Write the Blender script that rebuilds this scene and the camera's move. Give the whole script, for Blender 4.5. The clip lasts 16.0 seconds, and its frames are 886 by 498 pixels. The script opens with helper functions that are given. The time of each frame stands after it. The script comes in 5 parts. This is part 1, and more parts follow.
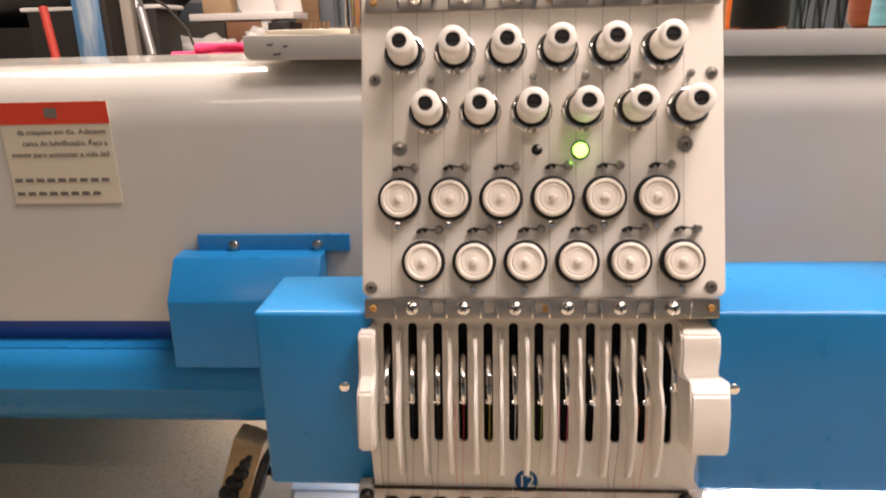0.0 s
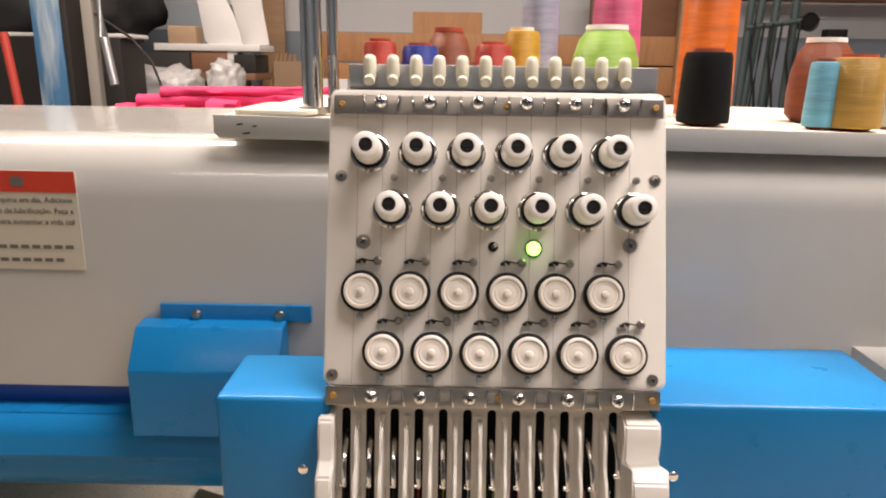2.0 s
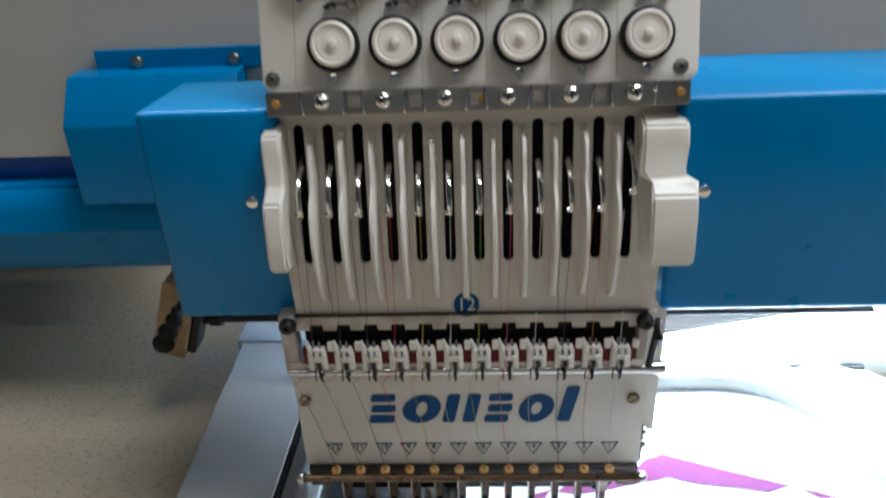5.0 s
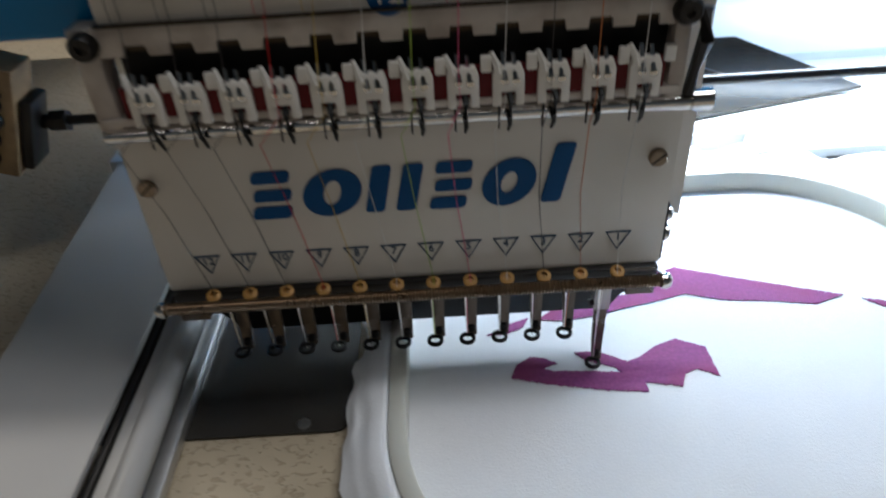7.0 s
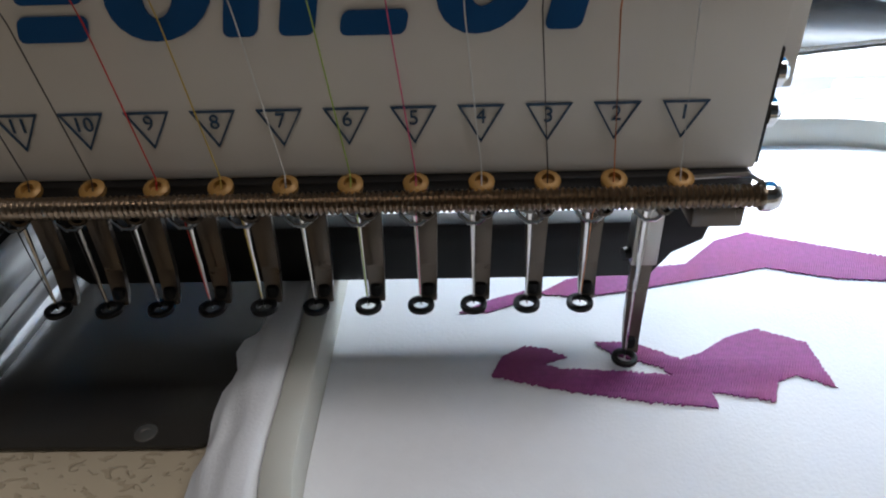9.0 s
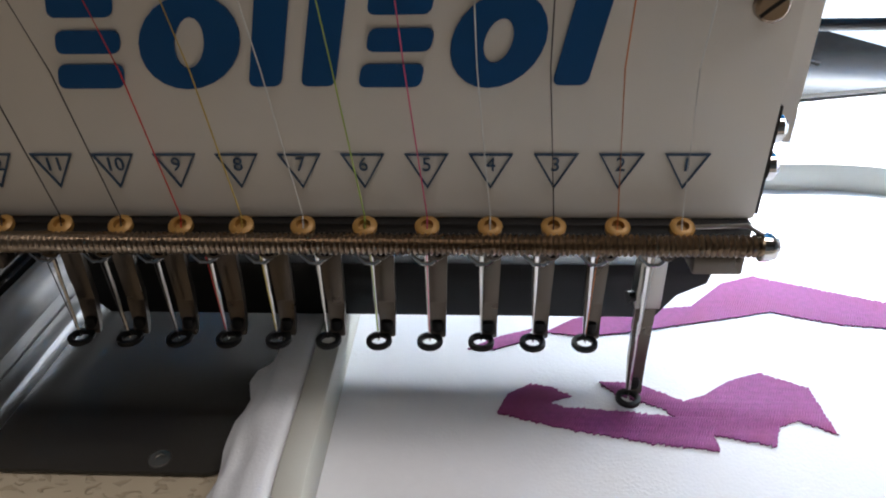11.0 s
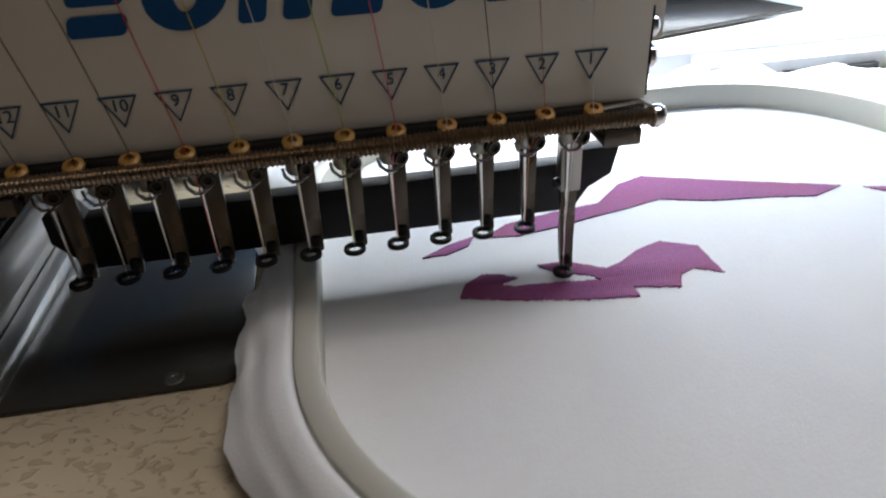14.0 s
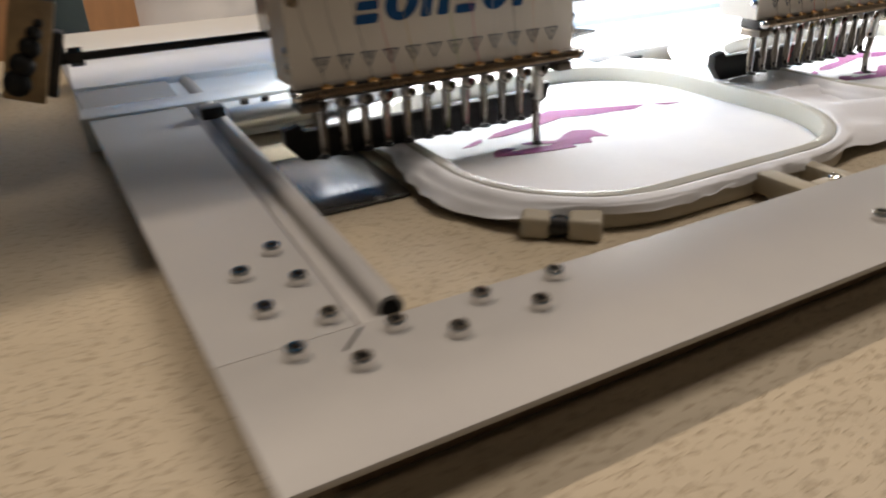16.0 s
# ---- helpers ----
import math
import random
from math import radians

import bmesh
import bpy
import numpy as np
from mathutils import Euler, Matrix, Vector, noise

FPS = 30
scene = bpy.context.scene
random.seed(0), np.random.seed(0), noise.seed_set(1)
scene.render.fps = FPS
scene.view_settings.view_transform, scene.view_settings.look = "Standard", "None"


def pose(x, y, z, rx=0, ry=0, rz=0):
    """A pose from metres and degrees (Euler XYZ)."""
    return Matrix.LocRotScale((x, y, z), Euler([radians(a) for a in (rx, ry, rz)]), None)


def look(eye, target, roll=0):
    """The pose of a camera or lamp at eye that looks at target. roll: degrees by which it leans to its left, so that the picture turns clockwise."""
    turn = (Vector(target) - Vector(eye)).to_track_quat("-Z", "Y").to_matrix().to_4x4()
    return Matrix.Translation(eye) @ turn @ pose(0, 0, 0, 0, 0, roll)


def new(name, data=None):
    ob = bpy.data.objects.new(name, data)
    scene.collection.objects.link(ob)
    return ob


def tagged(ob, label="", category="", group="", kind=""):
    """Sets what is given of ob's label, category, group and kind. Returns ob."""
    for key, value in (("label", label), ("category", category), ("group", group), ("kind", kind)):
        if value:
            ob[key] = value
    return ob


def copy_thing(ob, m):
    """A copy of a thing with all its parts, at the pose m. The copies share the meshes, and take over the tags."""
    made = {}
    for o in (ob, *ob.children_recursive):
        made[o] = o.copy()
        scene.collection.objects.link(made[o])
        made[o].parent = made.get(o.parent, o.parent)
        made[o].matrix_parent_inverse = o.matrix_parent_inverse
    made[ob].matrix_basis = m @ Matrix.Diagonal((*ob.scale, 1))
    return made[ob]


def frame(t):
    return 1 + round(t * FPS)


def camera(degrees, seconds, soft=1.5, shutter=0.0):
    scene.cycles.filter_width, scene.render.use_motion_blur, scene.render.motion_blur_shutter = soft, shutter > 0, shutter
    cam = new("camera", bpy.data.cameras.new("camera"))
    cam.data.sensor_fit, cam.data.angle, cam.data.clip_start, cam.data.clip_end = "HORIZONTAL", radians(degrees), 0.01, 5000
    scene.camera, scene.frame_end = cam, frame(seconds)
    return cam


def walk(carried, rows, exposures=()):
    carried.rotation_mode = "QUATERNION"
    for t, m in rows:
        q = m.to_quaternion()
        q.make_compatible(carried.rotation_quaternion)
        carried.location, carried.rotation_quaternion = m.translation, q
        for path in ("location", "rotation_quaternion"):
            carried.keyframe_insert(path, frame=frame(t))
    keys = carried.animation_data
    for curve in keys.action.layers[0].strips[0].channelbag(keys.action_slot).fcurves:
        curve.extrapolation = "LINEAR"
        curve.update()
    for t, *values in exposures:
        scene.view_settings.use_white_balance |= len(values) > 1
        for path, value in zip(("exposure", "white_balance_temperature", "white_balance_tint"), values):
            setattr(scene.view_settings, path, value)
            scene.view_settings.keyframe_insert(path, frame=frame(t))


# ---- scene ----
cam = camera(65.0, 16.0, soft=2.0, shutter=0.6)
K = 1.4  # metres for one unit of the plan below
PATH = [
    (0, (-0.016, -0.268, 0.33), (-0.147, 1.639, -0.257), -1.5),
    (0.5, (-0.017, -0.272, 0.344), (-0.119, 1.648, -0.208), -0.3),
    (1, (-0.015, -0.275, 0.358), (-0.075, 1.657, -0.158), 0.1),
    (1.5, (-0.016, -0.275, 0.361), (-0.054, 1.66, -0.144), 0.8),
    (2, (-0.015, -0.275, 0.361), (-0.033, 1.659, -0.149), 0.8),
    (2.5, (-0.014, -0.279, 0.359), (-0.019, 1.654, -0.154), 0.8),
    (3, (-0.014, -0.278, 0.358), (-0.032, 1.651, -0.169), 0.3),
    (3.5, (-0.013, -0.27, 0.343), (-0.044, 1.637, -0.257), -0.2),
    (4, (-0.009, -0.258, 0.315), (-0.055, 1.616, -0.382), -0.7),
    (4.2, (-0.006, -0.254, 0.309), (-0.062, 1.602, -0.433), -1.1),
    (6.3, (0.014, -0.196, 0.221), (-0.132, 1.481, -0.86), -4.2),
    (6.5, (0.0026, -0.189, 0.2102), (-0.0145, 1.0, -0.5812), -2.9),
    (7, (0.0100, -0.165, 0.1878), (0.0025, 0.9807, -0.6630), -3.7),
    (7.5, (0.018, -0.147, 0.162), (0.023, 1.444, -1.05), -3.3),
    (8, (0.017, -0.128, 0.137), (0.035, 1.439, -1.106), -2.1),
    (8.5, (0.021, -0.114, 0.116), (0.05, 1.458, -1.121), -1.3),
    (9, (0.024, -0.107, 0.111), (-0.03, 1.559, -0.994), -2.0),
    (11.3, (0.025, -0.11, 0.118), (-0.073, 1.598, -0.918), -1.4),
    (11.5, (0.024, -0.109, 0.12), (-0.076, 1.598, -0.917), -1.6),
    (12, (0.023, -0.112, 0.12), (-0.042, 1.596, -0.92), -1.3),
    (12.5, (0.025, -0.115, 0.122), (-0.019, 1.581, -0.937), -1.2),
    (13, (0.027, -0.129, 0.129), (0.038, 1.557, -0.946), -1.9),
    (13.5, (0.018, -0.141, 0.119), (0.125, 1.539, -0.961), -3.1),
    (14, (0.006, -0.144, 0.112), (0.236, 1.543, -0.938), -3.3),
    (14.5, (-0.014, -0.169, 0.107), (0.324, 1.516, -0.917), -3.9),
    (15, (-0.046, -0.218, 0.116), (0.572, 1.434, -0.826), -3.2),
    (15.5, (-0.081, -0.277, 0.127), (0.636, 1.336, -0.813), -2.9),
    (16, (-0.155, -0.295, 0.128), (0.653, 1.296, -0.775), -2.3),
]
walk(cam, [(t, look(Vector(eye) * K, Vector(target) * K, roll)) for t, eye, target, roll in PATH],
     exposures=[(0, 0.45, 7300, 25), (1.0, 0.36, 7400, 27), (2.5, 0.30, 6450, 15), (3.5, 0.32, 6050, 10), (4.2, 0.0, 5700, 6), (6.4, -1.0, 5900, 8), (7.0, -1.35, 5950, 9), (9.2, -1.3, 6200, 13), (11.3, -1.0, 6450, 15), (12.0, -1.0, 6550, 15), (12.5, -1.1, 6550, 15), (13.0, -1.4, 6550, 14), (14.0, -1.65, 6600, 14), (14.5, -1.75, 6700, 15), (15.2, -1.5, 6950, 15), (16.0, -1.1, 7200, 16)])

# ---- light ----
world = bpy.data.worlds.new("workshop_air")
scene.world = world
world.use_nodes = True
sky = world.node_tree.nodes.new("ShaderNodeTexSky")
sky.sky_type, sky.sun_disc, sky.sun_elevation, sky.sun_rotation = "NISHITA", False, radians(40), radians(120)
world.node_tree.links.new(sky.outputs[0], world.node_tree.nodes["Background"].inputs[0])
world.node_tree.nodes["Background"].inputs[1].default_value = 0.08


def area(name, place, target, sx, sy, power, colour):
    """A rectangular lamp; places in plan units."""
    lamp = bpy.data.lights.new(name, "AREA")
    lamp.shape, lamp.size, lamp.size_y, lamp.energy, lamp.color = "RECTANGLE", sx * K, sy * K, power, colour
    ob = new(name, lamp)
    ob.matrix_world = look(Vector(place) * K, Vector(target) * K)
    return ob


WARM = (1.0, 0.91, 0.79)
COOL = (0.86, 0.95, 1.0)
area("tube_lamp", (-0.75, 0.79, 1.62), (-0.75, 0.79, 0), 1.1, 0.07, 70, WARM)
area("tube_lamp", (0.45, 0.79, 1.62), (0.45, 0.79, 0), 1.1, 0.07, 30, WARM)
area("tube_lamp", (-0.3, -1.3, 1.62), (-0.3, -1.3, 0), 1.3, 0.07, 9, WARM)
area("tube_lamp", (0.3, 2.2, 1.62), (0.3, 2.2, 0), 3.4, 0.07, 23, WARM)
# added overhead fill that brightens cloth and panel; no known fixture
area("added_overhead_fill", (0.72, -0.15, 1.63), (0.72, -0.15, 0), 1.1, 0.50, 72, (1.0, 0.97, 0.93))
area("machine_and_fill_lamp", (0.28, 0.150, 0.078), (0.28, 0.105, 0), 0.58, 0.03, 12.0, COOL)
# two further lamps added as fill to brighten the rear housing
area("machine_and_fill_lamp", (0.55, 0.30, 0.0905), (0.55, 0.30, 0), 0.7, 0.05, 4.5, COOL)
area("machine_and_fill_lamp", (-0.10, 0.30, 0.090), (-0.10, 0.30, 0), 0.30, 0.03, 0.45, (1.0, 0.93, 0.86))


# ---- materials ----
def material(name, colour, rough=0.5, metal=0.0, vary=0.08, scale=30.0, bump=0.0, bump_scale=200.0, coat=0.0, spec=0.5,
             second=None, second_scale=4.0, stretch=(1, 1, 1), rough_vary=0.1, emit=0.0):
    """A surface with tone that wanders at two scales, uneven gloss and fine relief."""
    m = bpy.data.materials.new(name)
    m.use_nodes = True
    nt = m.node_tree
    n, link = nt.nodes, nt.links.new
    bsdf = n["Principled BSDF"]
    co = n.new("ShaderNodeTexCoord")
    mp = n.new("ShaderNodeMapping")
    mp.inputs["Scale"].default_value = stretch
    link(co.outputs["Object"], mp.inputs[0])
    fine, wide = n.new("ShaderNodeTexNoise"), n.new("ShaderNodeTexNoise")
    fine.inputs["Scale"].default_value, fine.inputs["Detail"].default_value = scale, 4
    wide.inputs["Scale"].default_value, wide.inputs["Detail"].default_value = second_scale, 3
    link(mp.outputs[0], fine.inputs[0])
    link(mp.outputs[0], wide.inputs[0])
    mix = n.new("ShaderNodeMix")
    mix.data_type = "RGBA"
    c = Vector(colour)
    mix.inputs["A"].default_value = (*(c * (1 - vary)), 1)
    mix.inputs["B"].default_value = (*[min(1, v) for v in c * (1 + vary)], 1)
    link(fine.outputs[0], mix.inputs["Factor"])
    last = mix.outputs["Result"]
    mix2 = n.new("ShaderNodeMix")
    mix2.data_type = "RGBA"
    ramp = n.new("ShaderNodeMapRange")
    ramp.inputs[1].default_value, ramp.inputs[2].default_value = 0.45, 0.75
    link(wide.outputs[0], ramp.inputs[0])
    link(ramp.outputs[0], mix2.inputs["Factor"])
    link(last, mix2.inputs["A"])
    mix2.inputs["B"].default_value = (*(second if second else c * (1 - 0.8 * vary)), 1)
    link(mix2.outputs["Result"], bsdf.inputs["Base Color"])
    rr = n.new("ShaderNodeMapRange")
    rr.inputs[3].default_value, rr.inputs[4].default_value = max(0.02, rough - rough_vary), min(1, rough + rough_vary)
    link(fine.outputs[0], rr.inputs[0])
    link(rr.outputs[0], bsdf.inputs["Roughness"])
    bsdf.inputs["Metallic"].default_value = metal
    bsdf.inputs["Specular IOR Level"].default_value = spec
    bsdf.inputs["Coat Weight"].default_value = coat
    bsdf.inputs["Coat Roughness"].default_value = 0.12
    if bump:
        t = n.new("ShaderNodeTexNoise")
        t.inputs["Scale"].default_value, t.inputs["Detail"].default_value = bump_scale, 3
        b = n.new("ShaderNodeBump")
        b.inputs["Strength"].default_value, b.inputs["Distance"].default_value = bump, 0.001
        link(mp.outputs[0], t.inputs[0])
        link(t.outputs[0], b.inputs["Height"])
        link(b.outputs[0], bsdf.inputs["Normal"])
    if emit:
        bsdf.inputs["Emission Color"].default_value = (*colour, 1)
        bsdf.inputs["Emission Strength"].default_value = emit
    return m


M_WHITE = material("cream_enamel", (0.74, 0.69, 0.62), 0.38, vary=0.04, bump=0.04, bump_scale=300, second=(0.68, 0.63, 0.56), second_scale=18)
M_BEAM = material("grey_white_paint", (0.47, 0.455, 0.42), 0.17, vary=0.03, coat=0.5, bump=0.012, bump_scale=160)
M_BLUE = material("blue_enamel", (0.0, 0.185, 0.45), 0.30, vary=0.06, spec=0.3, coat=0.05, bump=0.06, bump_scale=260)
M_DEEP = material("recess_deep_blue", (0.006, 0.07, 0.34), 0.4, vary=0.06)
M_CHROME = material("chrome", (0.78, 0.76, 0.73), 0.12, 1.0, vary=0.05, rough_vary=0.05)
M_STEEL = material("worn_steel", (0.42, 0.39, 0.35), 0.34, 1.0, vary=0.15, scale=90, bump=0.05)
M_FOOT = material("browned_steel", (0.12, 0.10, 0.083), 0.30, 1.0, vary=0.2, scale=90)
M_COIL = material("bronzed_spring_steel", (0.30, 0.23, 0.165), 0.3, 1.0, vary=0.2, scale=90)
M_BROWN = material("dark_brown_steel", (0.065, 0.052, 0.040), 0.33, 1.0, vary=0.25, scale=90)
M_ALU = material("brushed_aluminium", (0.60, 0.60, 0.60), 0.38, 0.9, vary=0.06, scale=40, stretch=(1, 12, 1), bump=0.03)
M_FRAME = material("grey_anodised_frame", (0.37, 0.355, 0.335), 0.48, 0.08, vary=0.05, scale=60, second=(0.33, 0.32, 0.31), second_scale=6)
# black plastic; also paints the shade inside slots, gaps and bores
M_BLACK = material("black_plastic_and_hole_shade", (0.009, 0.0085, 0.008), 0.5, vary=0.3, spec=0.25)
# dark steel; also the shade colour of the frame groove, rail groove and tray gap
M_DARK = material("oily_dark_steel_and_shade", (0.020, 0.018, 0.017), 0.38, 0.4, vary=0.3)
M_KNOB = material("white_knob_plastic", (0.80, 0.76, 0.70), 0.38, vary=0.03)
M_DISC = material("white_disc_plastic", (0.78, 0.71, 0.63), 0.40, vary=0.03)
M_LIP = material("brown_lip_steel", (0.16, 0.10, 0.06), 0.5, 0.3, vary=0.3)
M_GREASY = material("tan_metal_block", (0.36, 0.24, 0.12), 0.5, 0.1, vary=0.25, scale=60, second=(0.14, 0.09, 0.05), second_scale=40)
M_DIRTY = material("stained_cream_plastic", (0.62, 0.56, 0.50), 0.35, vary=0.2, scale=120, second=(0.30, 0.24, 0.20), second_scale=60)
M_BRASS = material("worn_brass", (0.42, 0.225, 0.06), 0.42, 0.2, vary=0.15)
M_RED = material("red_felt", (0.13, 0.012, 0.014), 0.9, vary=0.3, scale=200)
M_LED = material("green_lamp", (0.25, 1.0, 0.08), 0.3, vary=0.0, emit=6.0)
M_LETTER = material("blue_print", (0.0, 0.07, 0.22), 0.45, vary=0.1, spec=0.25)
M_INK = material("dark_blue_ink", (0.02, 0.06, 0.12), 0.5, vary=0.1)
M_PAPER = material("sticker_paper", (0.52, 0.48, 0.385), 0.5, vary=0.05)
M_DECK = material("cream_card", (0.66, 0.61, 0.50), 0.5, vary=0.06)
M_REDINK = material("red_print", (0.55, 0.045, 0.02), 0.45, vary=0.06)
M_GREYINK = material("grey_print", (0.13, 0.12, 0.11), 0.5, vary=0.1)
M_CLOTH = material("white_cotton", (0.77, 0.77, 0.78), 0.85, vary=0.03, scale=260, bump=0.16, bump_scale=1000, second=(0.71, 0.71, 0.73), second_scale=12, spec=0.2)
M_RING = material("beige_hoop_plastic", (0.42, 0.37, 0.28), 0.42, vary=0.05)
M_RINGIN = material("grey_hoop_plastic", (0.50, 0.49, 0.43), 0.4, vary=0.04)
M_PLATE = material("dark_polished_plate", (0.034, 0.031, 0.027), 0.20, 0.0, vary=0.12, scale=50, rough_vary=0.04, spec=0.3)
M_GLAZE = material("white_painted_cover", (0.80, 0.80, 0.78), 0.4, vary=0.02)
M_RUBBER = material("milky_rubber", (0.70, 0.66, 0.52), 0.35, vary=0.05)
M_WOOD = material("plain_wood", (0.42, 0.25, 0.13), 0.6, vary=0.2, scale=12, stretch=(1, 1, 8), bump=0.1)
M_WOODR = material("orange_wood", (0.50, 0.25, 0.11), 0.6, vary=0.2, scale=10, stretch=(6, 1, 1), bump=0.1)
M_CARD = material("brown_cardboard", (0.46, 0.31, 0.19), 0.75, vary=0.1)
M_PINK = material("pink_cloth", (0.58, 0.022, 0.10), 0.8, vary=0.15, scale=14)
M_GREY = material("grey_tarpaulin", (0.05, 0.049, 0.047), 0.6, vary=0.4, scale=6, bump=0.3, bump_scale=12)
M_WALL = material("white_wall_paint", (0.70, 0.71, 0.72), 0.7, vary=0.04, scale=4)
M_DADO = material("blue_grey_wall_paint", (0.26, 0.31, 0.36), 0.65, vary=0.06, scale=4)
M_CONC = material("grey_concrete", (0.25, 0.24, 0.22), 0.75, vary=0.2, scale=5, bump=0.2)
M_POST = material("scuffed_blue_paint", (0.045, 0.14, 0.26), 0.5, vary=0.5, scale=7, second=(0.40, 0.46, 0.49), second_scale=6, stretch=(4, 4, 0.6))
M_PAPERW = material("white_paper", (0.72, 0.70, 0.68), 0.7, vary=0.08, scale=6)
M_PLASTIC = material("cloudy_plastic_film", (0.50, 0.49, 0.48), 0.25, vary=0.35, scale=18, bump=0.6, bump_scale=25)
M_GREEN = material("dark_green_steel", (0.06, 0.09, 0.09), 0.5, vary=0.2)


def yarn_material(name, colour):
    return material(name, colour, 0.5, vary=0.1, scale=500)


M_YARN = [yarn_material("dark_yarn", (0.05, 0.043, 0.04)), yarn_material("red_yarn", (0.60, 0.03, 0.03)), yarn_material("orange_yarn", (0.62, 0.20, 0.06)), yarn_material("white_yarn", (0.75, 0.74, 0.70)),
          yarn_material("pink_yarn", (0.75, 0.12, 0.25)), yarn_material("green_yarn", (0.40, 0.55, 0.10)), yarn_material("yellow_yarn", (0.60, 0.42, 0.08))]


def table_material():
    """Cream laminate with small pressed dents, darker in their floors."""
    m = material("cream_dented_laminate", (0.47, 0.39, 0.275), 0.5, vary=0.10, scale=40, second=(0.42, 0.345, 0.24), second_scale=8)
    nt = m.node_tree
    n, link = nt.nodes, nt.links.new
    co = n.new("ShaderNodeTexCoord")
    mp = n.new("ShaderNodeMapping")
    mp.inputs["Rotation"].default_value, mp.inputs["Scale"].default_value = (0, 0, radians(35)), (1.0, 1.7, 1.0)
    dents = n.new("ShaderNodeTexNoise")
    dents.inputs["Scale"].default_value, dents.inputs["Detail"].default_value, dents.inputs["Distortion"].default_value = 210, 1.5, 0.8
    link(co.outputs["Object"], mp.inputs[0])
    link(mp.outputs[0], dents.inputs[0])
    step = n.new("ShaderNodeMapRange")
    step.inputs[1].default_value, step.inputs[2].default_value, step.inputs[3].default_value, step.inputs[4].default_value = 0.57, 0.62, 1.0, 0.0
    link(dents.outputs[0], step.inputs[0])
    b = n.new("ShaderNodeBump")
    b.inputs["Strength"].default_value, b.inputs["Distance"].default_value = 0.6, 0.0008
    link(step.outputs[0], b.inputs["Height"])
    bsdf = n["Principled BSDF"]
    link(b.outputs[0], bsdf.inputs["Normal"])
    old = bsdf.inputs["Base Color"].links[0].from_socket
    mix = n.new("ShaderNodeMix")
    mix.data_type = "RGBA"
    mix.inputs["A"].default_value = (0.37, 0.298, 0.20, 1)
    link(step.outputs[0], mix.inputs["Factor"])
    link(old, mix.inputs["B"])
    link(mix.outputs["Result"], bsdf.inputs["Base Color"])
    return m


M_TABLE = table_material()


# ---- building helpers (plan units) ----
BASE = {}


def thing(name, base, label, category, group="", kind=""):
    ob = new(name)
    ob.empty_display_size = 0.01
    ob.location = Vector(base) * K
    BASE[ob] = Vector(base)
    return tagged(ob, label, category, group, kind)


def mesh_of(bm, name, mat, base=Vector(), m=None, smooth=40):
    if m is not None:
        bm.transform(m)
    bmesh.ops.recalc_face_normals(bm, faces=bm.faces)
    bm.transform(Matrix.Scale(K, 4) @ Matrix.Translation(-base))
    me = bpy.data.meshes.new(name)
    for f in bm.faces:
        f.smooth = True
    for e in bm.edges:
        e.smooth = len(e.link_faces) == 2 and e.calc_face_angle(0) < radians(smooth)
    bm.to_mesh(me)
    bm.free()
    me.materials.append(mat)
    return me


def part(name, bm, mat, parent, label="", m=None, smooth=40):
    """One mesh under a thing or a part, built at its place in the plan."""
    base = BASE[parent]
    ob = new(name, mesh_of(bm, name, mat, base, m, smooth))
    ob.parent = parent
    BASE[ob] = base
    return tagged(ob, label)


def solo(name, bm, mat, label, category, group="", kind="", base=(0, 0, 0), m=None, smooth=40):
    """A thing that is one mesh."""
    ob = new(name, mesh_of(bm, name, mat, Vector(base), m, smooth))
    ob.location = Vector(base) * K
    BASE[ob] = Vector(base)
    return tagged(ob, label, category, group, kind)


def piece(name, me, parent, place):
    """A further object on shared mesh data, moved by a plan vector (or matrix) from its parent's base."""
    ob = new(name, me)
    ob.parent = parent
    if isinstance(place, Matrix):
        mm = place.copy()
        mm.translation = mm.translation * K
        ob.matrix_basis = mm
    else:
        ob.location = Vector(place) * K
    BASE[ob] = BASE[parent]
    return ob


def join(*bms):
    out = bms[0]
    for b in bms[1:]:
        me = bpy.data.meshes.new("tmp")
        b.to_mesh(me)
        out.from_mesh(me)
        b.free()
        bpy.data.meshes.remove(me)
    return out


def box(x0, x1, y0, y1, z0, z1, r=0.0, seg=2):
    bm = bmesh.new()
    bmesh.ops.create_cube(bm, size=1)
    bm.transform(Matrix.Translation(((x0 + x1) / 2, (y0 + y1) / 2, (z0 + z1) / 2)) @ Matrix.Diagonal((abs(x1 - x0), abs(y1 - y0), abs(z1 - z0), 1)))
    if r:
        bmesh.ops.bevel(bm, geom=bm.edges[:], offset=r, segments=seg, affect="EDGES", profile=0.5)
    return bm


